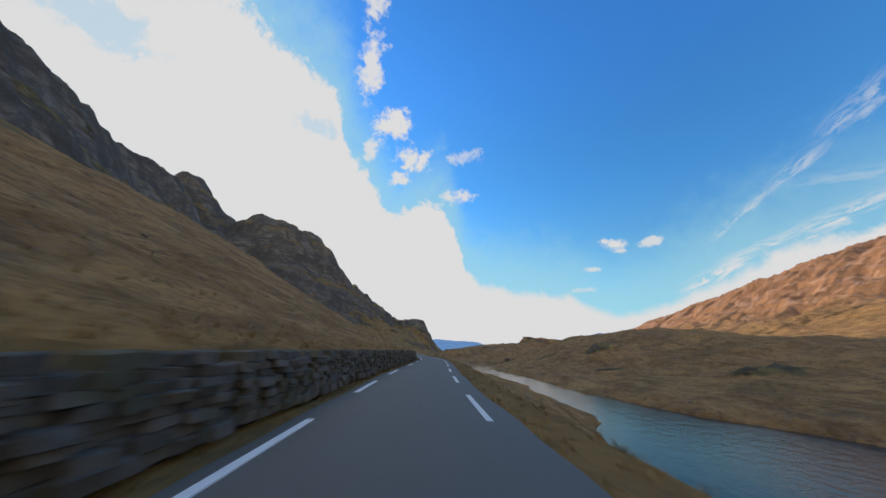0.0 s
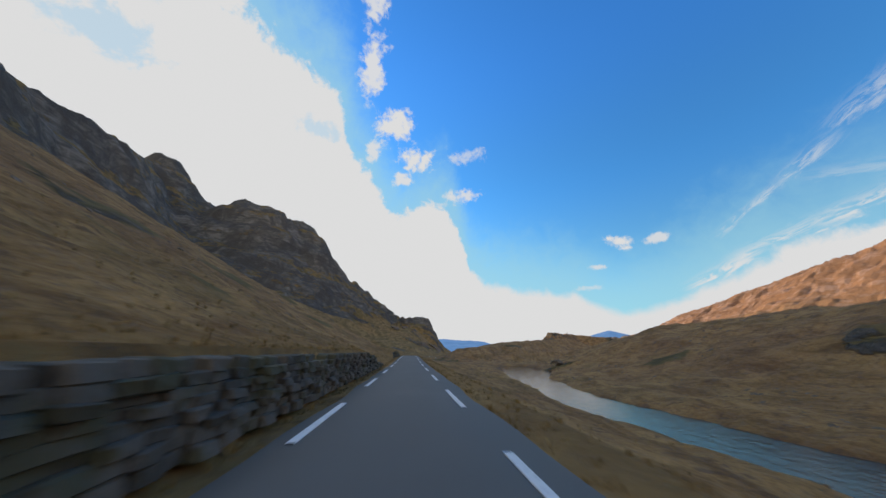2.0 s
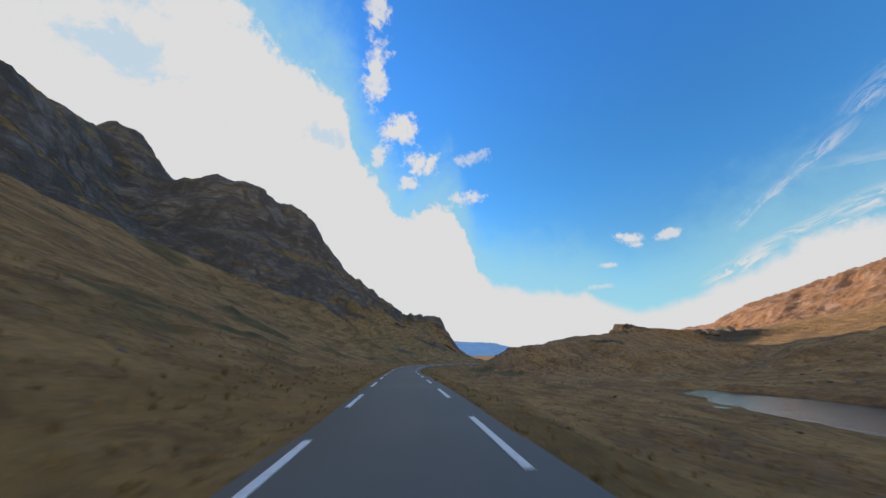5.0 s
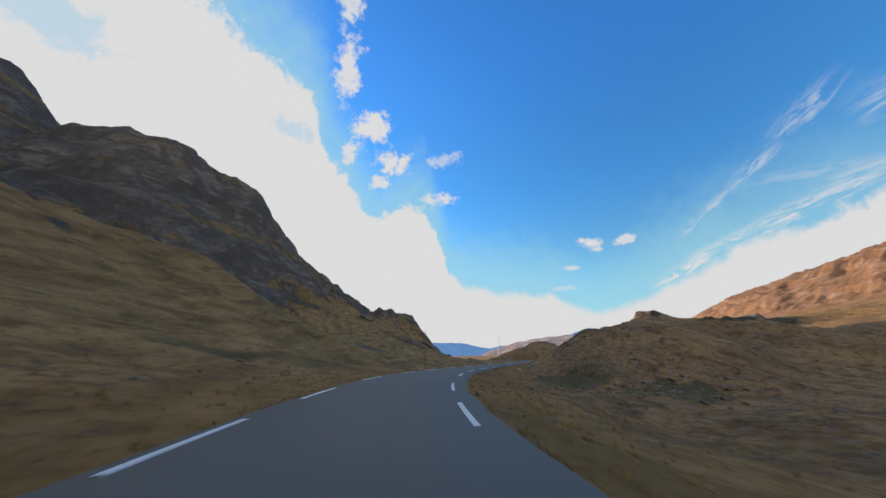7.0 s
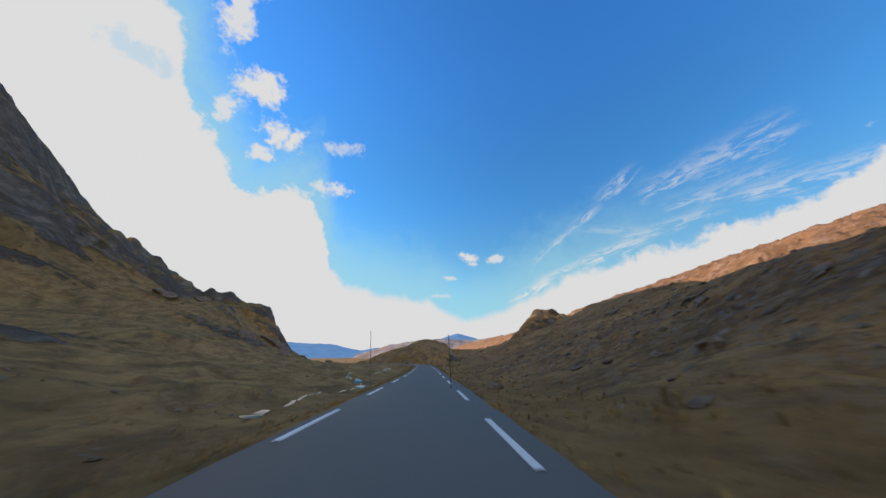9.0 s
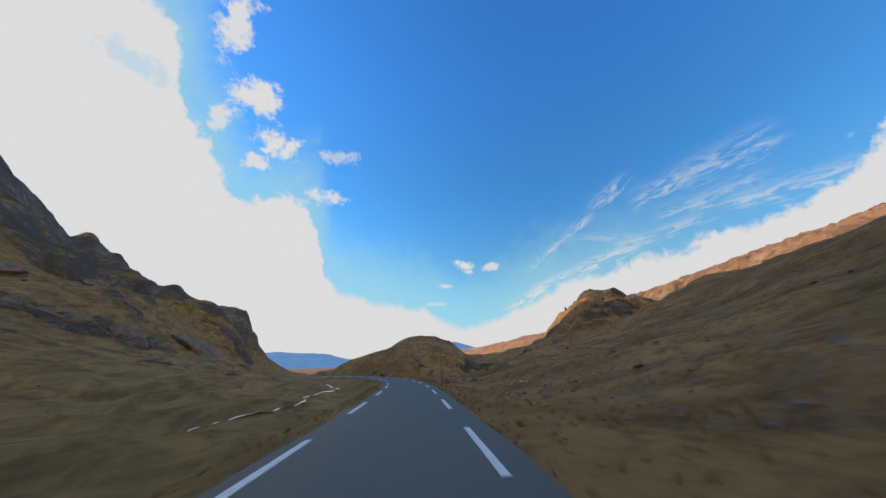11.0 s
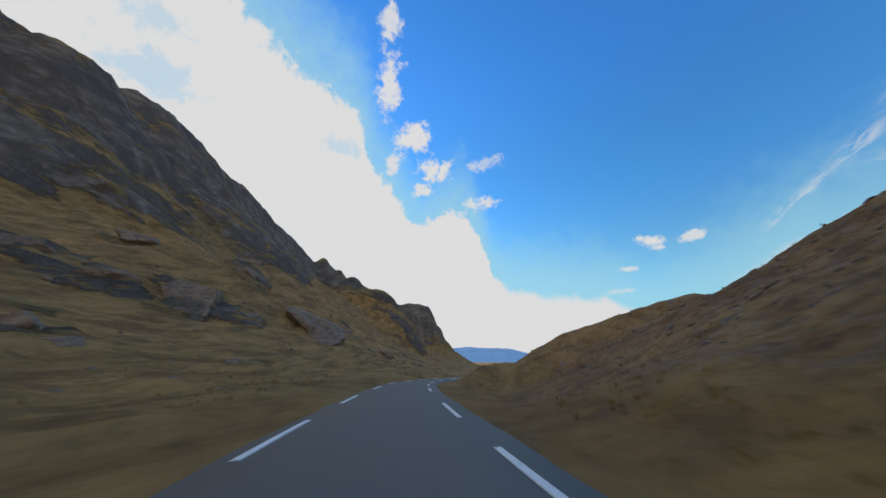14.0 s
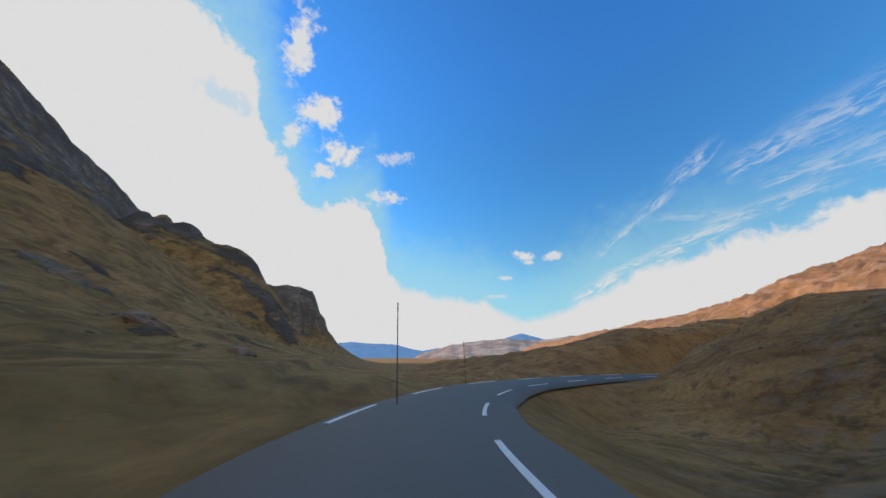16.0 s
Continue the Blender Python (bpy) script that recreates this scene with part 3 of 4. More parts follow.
    hills = np.maximum(np.maximum(np.maximum(brown, near_hill), rise), np.maximum(knob, knoll)) + fbm(x, y, 24, 5, 41) * 1.0 * smooth(right, 6, 22) + fbm(x, y, 4.5, 3, 43) * 0.22 * smooth(right, 5, 12)
    zr3 = smooth_max(smooth_max(zr2, hills, 0.8), fell, 5.0)
    z = smooth_max(np.where(x < ax, zl, zr3), massif, 3.0)
    # hummocks
    away = np.abs(x - ax)
    calm = 1 - wet * smooth(right, near - 3, near) * smooth(right, near + wide + 4, near + wide)
    z = z + fbm(x, y, 7, 4, 51) * 0.45 * calm * smooth(away, 3.5, 14) + fbm(x, y, 1.6, 2, 61) * 0.10 * smooth(away, 3.0, 6)
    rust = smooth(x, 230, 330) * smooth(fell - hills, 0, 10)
    crag = smooth(fbm(x, y, 18, 4, 71), 0.25, 0.7)
    rocky = np.where(x < ax, np.maximum(rocky, 0.75 * crag * smooth(left, 6, 14)), np.maximum(0.16 * crag * smooth(right, 6, 30), tor * (0.25 + 0.6 * smooth(x, 120, 160))))
    scrape = smooth(right, 2.8, 3.4) * smooth(right, 6.0, 4.6) * smooth(y, 400, 405) * smooth(y, 417, 412)
    rocky = np.maximum(rocky, 0.75 * scrape * smooth(fbm(x, y, 1.8, 3, 87), -0.4, 0.4))
    z = z + scrape * (0.25 + 0.25 * fbm(x, y, 1.3, 3, 89))
    bare, lift = outcrops(x, y)
    z = z + lift
    rocky = np.maximum(rocky, bare)
    wetness = pool_depth(x, y)
    z = np.where(wetness < 2.2, z + (POOL[4] - 0.30 - z) * smooth(wetness, 1.7, 0.9), z)
    stony = np.where(x < ax, 0.22, 0.25 + np.interp(y, [200, 218, 262, 285, 338, 350, 376, 396, 402, 406, 416, 420], [0.0, 0.38, 0.38, 0.10, 0.10, 0.30, 0.30, 0.0, 0.0, 0.6, 0.6, 0.0]) * smooth(right, 3.5, 9))
    olive = np.where(x < ax, smooth(y + 0.3 * left, 200, 270), 0.40 * smooth(fbm(x, y, 30, 3, 97), 0.0, 0.7) + 0.45 * smooth(right, 16, 4))
    return z, rocky, rust, stony, olive


def land_with_road(x, y):
    z, rocky, rust, stony, olive = land(x, y)
    d, zr = np.full(x.shape, 1e9), np.zeros(x.shape)
    close = np.where((x > -60) & (x < 150) & (y > -95) & (y < 490))
    px, py = x[close], y[close]
    bd, bz, bw = np.full(px.shape, 1e9), np.zeros(px.shape), np.zeros(px.shape)
    for i in range(0, len(S), 2):
        e = (px - RX[i]) ** 2 + (py - RY[i]) ** 2
        better = e < bd
        bd[better], bz[better], bw[better] = e[better], RZ[i], RW[i]
    hw = np.full(x.shape, 1.5)
    d[close], zr[close], hw[close] = np.sqrt(bd), bz, bw
    banked = wall_on(y) * (x < axis_x(y))
    k = smooth(d, 0.4 + hw + 1.0 * banked, 4.5 + hw - 2.55 * banked)
    z = (zr - 0.10 - 0.10 * smooth(d, hw, hw + 1.5)) * (1 - k) + z * k
    return z, rocky * smooth(d, hw + 0.5, hw + 1.3), rust, smooth(d, hw + 7.0, hw + 2.2), stony, olive


def height(x, y):
    return float(land_with_road(np.array([float(x)]), np.array([float(y)]))[0][0])


def spaced(fine, near, grow, far):
    v, step = [0.0], fine
    while v[-1] < far:
        step = fine if v[-1] < near else step * grow
        v.append(v[-1] + step)
    return np.array(v)


def grid_mesh(name, gx, gy, z, mat):
    rows, cols = gx.shape
    me = bpy.data.meshes.new(name)
    co = np.stack([gx, gy, z], -1).reshape(-1, 3)
    i = np.arange(rows * cols).reshape(rows, cols)
    quads = np.stack([i[:-1, :-1], i[:-1, 1:], i[1:, 1:], i[1:, :-1]], -1).reshape(-1, 4)
    me.vertices.add(len(co))
    me.vertices.foreach_set("co", co.ravel())
    me.loops.add(quads.size)
    me.loops.foreach_set("vertex_index", quads.ravel())
    me.polygons.add(len(quads))
    me.polygons.foreach_set("loop_start", np.arange(0, quads.size, 4))
    me.polygons.foreach_set("loop_total", np.full(len(quads), 4))
    me.polygons.foreach_set("use_smooth", np.ones(len(quads), bool))
    me.update(calc_edges=True)
    me.validate()
    me.materials.append(mat)
    return me


def build_ground():
    out = spaced(0.55, 14, 1.011, 4200)
    u = np.concatenate([-out[:0:-1], out])
    ahead = np.concatenate([-spaced(2.5, 40, 1.12, 500)[:0:-1], np.arange(0, 470, 1.3), 470 + spaced(1.4, 60, 1.035, 4000)])
    gy = np.repeat(ahead[:, None], len(u), 1)
    gx = u[None, :] + axis_x(gy) * np.clip(1 - np.abs(u[None, :]) / 900, 0, 1)
    z, rocky, rust, verge, stony, olive = land_with_road(gx.ravel(), gy.ravel())
    me = grid_mesh("ground", gx, gy, z.reshape(gx.shape), GROUND)
    for key, v in (("rock", rocky), ("rust", rust), ("verge", verge), ("stony", stony), ("olive", olive)):
        me.attributes.new(key, "FLOAT", "POINT").data.foreach_set("value", v.astype(np.float32))
    return tagged(new("ground", me), "autumn-brown moorland valley with grass slopes and grey cliffs", "ground", kind="structure")


build_ground()


def part(name, bm, mat, parent=None, label=""):
    me = bpy.data.meshes.new(name)
    bm.to_mesh(me)
    bm.free()
    me.materials.append(mat)
    ob = new(name, me)
    ob.parent = parent
    return tagged(ob, label)


# ---- road ----
def build_road():
    edge = 0.10 * lattice(S / 2.3, S * 0 + 3.3, 81)
    gx, gy, gz = [], [], []
    for side, add, h in ((-1, 0.42, -0.16), (-1, 0.28, 0.0), (-0.5, 0.0, 0.03), (0, 0.0, 0.045), (0.5, 0.0, 0.03), (1, 0.50, 0.0), (1, 0.64, -0.16)):
        w = side * RW + np.sign(side) * add + np.sign(side) * (add > 0) * edge + (side == 1) * 0.4 * smooth(S, 500, 513)
        gx.append(RX + NX * w), gy.append(RY + NY * w), gz.append(RZ + h)
    me = grid_mesh("road", np.array(gx).T, np.array(gy).T, np.array(gz).T, ASPHALT)
    road = tagged(new("road", me), "narrow grey asphalt road with broken white edge lines", "road", kind="structure")
    # each dash follows the road, so each is a mesh of its own; starts of some dashes along the road
    for side, starts in ((-1, (1, 99, 105, 113, 119, 127, 133.3, 141, 147, 160, 172.5, 178.5, 186.5, 199, 211.5, 217.5, 287.3, 299, 313, 325.3, 338.5, 351.5, 358, 415, 420.8, 425.8, 430.8,
                               440, 446, 452, 458, 464.5, 471, 477.5, 485, 491.5, 499, 506, 513.5, 521, 527.5, 600)),
                         (1, (1, 96, 102, 129.5, 136.5, 143.5, 150, 156, 168.5, 174.5, 181.5, 189, 201, 213, 219, 282.5, 288, 294.5, 300, 308.5, 315, 322.5, 329.5, 336.5, 343.5, 349.5, 356, 414.3, 421.3,
                              427.3, 434, 439.3, 445.3, 450.5, 456.3, 462.3, 468.3, 474, 482.6, 488.4, 495.5, 502, 510, 516.5, 522.5, 600))):
        dashes = []
        for a, b in zip(starts, starts[1:]):
            count = max(1, round((b - a) / 6.1))
            dashes += [(a + (b - a) * k / count, min(3.1, 0.5 * (b - a) / count)) for k in range(count)]
        for at, long in dashes:
            if at + long > S[-1] - 1:
                break
            bm = bmesh.new()
            rings = []
            for k in range(6):
                s = at + long * k / 5
                cx, cy, cz, nx, ny, half = (np.interp(s, S, a) for a in (RX, RY, RZ, NX, NY, RW))
                rings.append([bm.verts.new((cx + nx * o, cy + ny * o, cz + 0.026 + h)) for o, h in
                              ((side * half - 0.062, -0.02), (side * half - 0.058, 0.0), (side * half + 0.058, 0.0), (side * half + 0.062, -0.02))])
            for a, b in zip(rings, rings[1:]):
                for k in range(3):
                    bm.faces.new((a[k], a[k + 1], b[k + 1], b[k]))
            part("road_dash", bm, PAINT, road)
    return road


build_road()


# ---- water ----
def build_lake():
    bm = bmesh.new()
    rows = []
    for y in range(-190, 203, 4):
        near = float(np.interp(y, SHORE_Y, NEAR_X))
        rows.append([bm.verts.new((near - 4.5, y, LAKE)), bm.verts.new((near + float(np.interp(y, SHORE_Y, WIDE)) + 4.5, y, LAKE))])
    for a, b in zip(rows, rows[1:]):
        bm.faces.new((a[0], a[1], b[1], b[0]))
    lake = part("lake", bm, WATER)
    tagged(lake, "narrow calm lake beside the road reflecting the sky", "water", kind="structure")


build_lake()


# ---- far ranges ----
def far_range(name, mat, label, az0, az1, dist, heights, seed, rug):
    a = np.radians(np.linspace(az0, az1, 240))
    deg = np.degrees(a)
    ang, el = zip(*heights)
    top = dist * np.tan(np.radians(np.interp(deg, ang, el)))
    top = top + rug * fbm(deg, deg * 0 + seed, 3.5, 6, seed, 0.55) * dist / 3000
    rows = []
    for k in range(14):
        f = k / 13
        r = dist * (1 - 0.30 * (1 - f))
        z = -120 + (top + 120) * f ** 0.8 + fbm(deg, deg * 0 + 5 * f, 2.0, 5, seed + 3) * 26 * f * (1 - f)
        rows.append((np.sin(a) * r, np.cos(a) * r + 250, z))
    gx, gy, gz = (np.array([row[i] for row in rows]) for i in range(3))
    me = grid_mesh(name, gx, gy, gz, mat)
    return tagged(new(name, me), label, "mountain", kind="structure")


far_range("backdrop_range", HAZE_BLUE, "hazy blue mountain range on the horizon", -25, 45, 4300, [(-25, 1.5), (-5, 2.0), (1, 2.2), (8, 2.0), (13.5, 0.9), (19, 1.6), (27, 2.4), (29.5, 3.3), (31.5, 3.9), (33, 3.4), (36, 2.6), (45, 1.5)], 91, 6)
far_range("backdrop_fell", HAZE_TAN, "distant tan and snow-dusted sunlit mountain", 10, 60, 3300, [(10, -2.0), (13, 0.2), (19, 1.9), (24, 2.6), (28, 2.9), (32, 2.6), (36, 2.7), (39, 3.2), (48, 3.0), (60, 2.0)], 95, 8)


# ---- rocks ----
def rock_mesh(seed, flat=0.6, cuts=9, detail=3, sharp=1.0, lumps=0.0):
    """One stone about 1 m across: a ball cut by planes, then roughened."""
    rng = random.Random(seed)
    bm = bmesh.new()
    bmesh.ops.create_icosphere(bm, subdivisions=detail, radius=0.62)
    planes = []
    for _ in range(cuts):
        v = Vector((rng.gauss(0, 1), rng.gauss(0, 1), rng.gauss(0, 0.8))).normalized()
        planes.append((v, rng.uniform(0.30, 0.50)))
    for v in bm.verts:
        for normal, d in planes:
            over = v.co.dot(normal) - d
            if over > 0:
                v.co -= normal * over * sharp
        p = v.co * 3.1 + Vector((seed * 3.7, 0, 0))
        bed = noise.noise(Vector((p.x * 0.4, p.y * 0.4, p.z * 2.6)))
        v.co += v.co.normalized() * (lumps * noise.noise(p * 0.7) + 0.05 * noise.noise(p) + 0.020 * bed + 0.022 * noise.noise(p * 3.0) + 0.012 * noise.noise(p * 7.0))
        v.co.z *= flat
    me = bpy.data.meshes.new("rock")
    bm.to_mesh(me)
    bm.free()
    me.materials.append(ROCK)
    return me


BIG = [rock_mesh(k, 0.55, 12, 5, 1.0, 0.16) for k in range(6)]
SMALL = [rock_mesh(20 + k, 0.65, 7, 3, 1.0, 0.08) for k in range(8)]
PEBBLE = [rock_mesh(40 + k, 0.6, 6, 2, 1.0, 0.06) for k in range(10)]
PALE = rock_mesh(60, 0.6, 7, 3, 1.0, 0.1)
PALE.materials[0] = make_plain("pale quartz", (0.34, 0.34, 0.34), (0.62, 0.62, 0.61), 3.0, 0.7)


def set_rock(name, meshes, rng, x, y, wide, high, label, group, sink=0.30, lean=8):
    me = rng.choice(meshes)
    ob = new(name, me)
    size = max(v.co.x for v in me.vertices) * 2
    tall = max(v.co.z for v in me.vertices) * 2
    sx, sz = wide / size, max(high, 0.3 * wide) * 1.25 / tall
    ob.scale = (sx, sx * rng.uniform(0.7, 1.0), sz)
    z = height(x, y)
    fall = Vector((z - height(x + wide * 0.3, y), z - height(x, y + wide * 0.3), wide * 0.3)).normalized()
    turn = fall.to_track_quat("Z", "Y") @ Euler((radians(rng.uniform(-lean, lean)), radians(rng.uniform(-lean, lean)), rng.uniform(0, 6.28))).to_quaternion()
    ob.rotation_euler = turn.to_euler()
    ob.location = Vector((x, y, z)) + fall * high * (0.5 - sink)
    return tagged(ob, label, "rock", group)


def build_rocks():
    rng = random.Random(7)
    # slabs of bedrock on the west slope: x, y, width, height
    for x, y, w, h in ((-3.8, 436.8, 18, 7.0), (-15.2, 414.8, 13, 7.0), (-23.8, 403.7, 9, 4.0), (-31.8, 397.7, 9, 3.6), (-1.8, 383.7, 6.5, 2.4), (4.2, 383.7, 3.4, 1.2), (15.3, 367.7, 3.4, 1.1),
                       (12.5, 391.8, 5, 1.3), (2.2, 545.8, 9, 5), (20.2, 446.8, 4.2, 2.4), (12.2, 446.8, 5.2, 2.0), (-5.8, 461.8, 7, 3.4), (-28.0, 439.8, 10, 4.0), (-53.5, 429.8, 12, 5), (-43.8, 461.8, 11, 5)):
        set_rock("bedrock_slab", BIG, rng, x, y, w, h, "large smooth grey bedrock slab in the brown grass slope", "slabs on the west slope", 0.80, 4)
    # boulders on the east side
    for x, y, w, h in ((40.9, 332.0, 2.2, 0.9), (44.3, 333.9, 2.2, 0.9), (46.2, 343.4, 1.6, 0.9), (45.7, 346.3, 1.4, 0.8), (44.1, 327.0, 1.2, 0.5), (52.4, 329.7, 1.9, 0.6), (62.5, 335.6, 3.2, 0.9),
                       (83.0, 349.4, 3.6, 1.2), (92.3, 353.2, 3.0, 0.9), (97.4, 349.7, 3.4, 1.0), (25.6, 262.8, 1.4, 0.4), (11.6, 256.5, 1.2, 0.4),
                       (7.5, 258.5, 1.1, 0.5), (23.0, 256.0, 1.1, 0.35), (23.2, 273.4, 1.2, 0.4), (18.3, 253.5, 1.0, 0.35), (9.2, 249.9, 1.2, 0.4), (16.1, 252.2, 1.0, 0.35), (6.8, 240.6, 1.7, 0.5), (8.9, 243.8, 1.6, 0.5),
                       (-0.0, 238.8, 1.5, 0.5), (40.5, 161.2, 4.5, 1.4), (45.1, 175.3, 5, 1.3), (195.9, 365.9, 16, 7), (182.0, 361.9, 9, 4), (87.3, 351.7, 3, 0.9),
                       (104.4, 345.7, 2.4, 0.8), (108.4, 342.7, 2.2, 0.7), (111.3, 338.7, 2.4, 0.8)):
        set_rock("boulder", BIG, rng, x, y, w, h, "weathered grey boulder sunk in brown moor grass", "boulders by the road", 0.42)
    for x, y, w, h in ((39.7, 349.3, 1.35, 1.0), (39.4, 353.3, 1.25, 0.9)):
        set_rock("boulder", SMALL, rng, x, y, w, h, "rounded grey boulder standing on the verge below the knoll", "boulders by the road", 0.15, 5)
    set_rock("pale_stone", SMALL, rng, -1.5, 237.6, 0.5, 0.22, "pale quartz-white stone in the verge grass", "", 0.25).data = PALE
    # loose stones: middle, spread, how many, sizes
    for cx, cy, ex, ey, count, low, high in ((5.5, 225.4, 8, 11, 70, 0.2, 0.6), (48.4, 356.7, 9, 12, 60, 0.12, 0.36), (48.2, 375.7, 8, 8, 30, 0.12, 0.34), (17.4, 252.2, 9, 10, 34, 0.18, 0.55), (-17.9, 424.8, 26, 30, 40, 0.4, 1.5),
                                             (58.3, 337.7, 16, 8, 30, 0.3, 1.1)):
        for _ in range(count):
            x, y, w = cx + rng.gauss(0, 0.5) * ex, cy + rng.gauss(0, 0.5) * ey, low + (high - low) * rng.random() ** 2.2
            if np.min((RX - x) ** 2 + (RY - y) ** 2) < 3.6 ** 2:
                continue
            set_rock("stone", SMALL, rng, x, y, w, w * 0.6, "loose grey stone half sunk in the moor", "loose stones", 0.42, 20)


def build_scatter():
    """Stones strewn over the slopes, too many to count."""
    rng = np.random.default_rng(12)
    x, y = rng.uniform(-75, 115, 120000), rng.uniform(20, 470, 120000)
    side = x - axis_x(y)
    crowd = fbm(x, y, 20, 4, 91) + 0.6 * fbm(x, y, 5, 2, 95)
    away = np.abs(side)
    keep = (away > 5.0) & (rng.random(len(x)) < np.where(side > 0, 1.0, 0.35) * smooth(crowd, 0.0, 0.6)) & (rng.random(len(x)) < 22 / (12 + away))
    x, y = x[keep], y[keep]
    for cx, cy, ex, ey, count in ((5.5, 225.4, 3.6, 5, 900), (1.9, 233.3, 4, 4, 350), (17.4, 252.2, 5, 5, 500), (11.2, 244.2, 4, 4, 350), (49.4, 357.7, 4.5, 6, 220), (44.4, 351.7, 3, 4, 120), (49.2, 377.7, 4, 5, 90), (56.3, 337.7, 7, 4, 200), (43.3, 361.7, 3, 6, 260), (43.3, 367.7, 3, 5, 120), (103.4, 346.7, 6, 5, 120), (21.5, 262.1, 6, 8, 500), (32.1, 284.8, 6, 14, 500)):
        x, y = np.append(x, cx + rng.normal(0, ex, count)), np.append(y, cy + rng.normal(0, ey, count))
    x, y = x[::-1], y[::-1]
    z = land_with_road(x, y)[0]
    keep = z > LAKE + 0.25
    x, y, z = x[keep][:10000], y[keep][:10000], z[keep][:10000]
    d = np.full(x.shape, 1e9)
    for i in range(0, len(S), 2):
        d = np.minimum(d, np.hypot(x - RX[i], y - RY[i]))
    x, y, z = x[d > 4.2], y[d > 4.2], z[d > 4.2]
    size = (0.06 + 0.27 * rng.random(len(x)) ** 3.0) * (1 + 0.022 * np.minimum(np.abs(x - axis_x(y)), 60))
    fx, fy = (land_with_road(x + 0.4, y)[0] - z) / 0.4, (land_with_road(x, y + 0.4)[0] - z) / 0.4
    a = rng.uniform(0, 6.28, len(x))
    verts, faces, start = [], [], 0
    shapes = [(np.array([v.co for v in me.vertices]), np.array([f.vertices for f in me.polygons])) for me in PEBBLE]
    pick = rng.integers(0, len(shapes), len(x))
    for k in range(len(x)):
        v, f = shapes[pick[k]]
        c, s = math.cos(a[k]), math.sin(a[k])
        w = np.stack([(v[:, 0] * c - v[:, 1] * s) * size[k] * 1.2 + x[k], (v[:, 0] * s + v[:, 1] * c) * size[k] + y[k], v[:, 2] * size[k] * 0.85 + z[k] - 0.08 * size[k]], 1)
        w[:, 2] += 0.9 * (fx[k] * (w[:, 0] - x[k]) + fy[k] * (w[:, 1] - y[k]))
        verts.append(w)
        faces.append(f + start)
        start += len(v)
    me = bpy.data.meshes.new("scattered_stones")
    me.from_pydata(np.concatenate(verts).tolist(), [], np.concatenate(faces).tolist())
    me.materials.append(ROCK)
    tagged(new("scattered_stones", me), "small grey stones strewn over the moor slopes", "stones", kind="stuff")


build_rocks()
build_scatter()


# ---- dry-stone retaining walls ----
def wall_stone_mesh(seed):
    """A rough block 1 m long, high and deep, with broken edges."""
    rng = random.Random(seed)
    bm = bmesh.new()
    bmesh.ops.create_cube(bm, size=1.0)
    for v in bm.verts:
        v.co += Vector((rng.uniform(-0.10, 0.10), rng.uniform(-0.08, 0.08), rng.uniform(-0.10, 0.10)))
    bmesh.ops.bevel(bm, geom=bm.edges[:], offset=0.11, segments=1, affect="EDGES")
    for v in bm.verts:
        v.co += Vector((rng.uniform(-0.03, 0.03), rng.uniform(-0.04, 0.04), rng.uniform(-0.03, 0.03)))
    me = bpy.data.meshes.new("stone")
    bm.to_mesh(me)
    bm.free()
    me.materials.append(WALL_STONE)
    return me


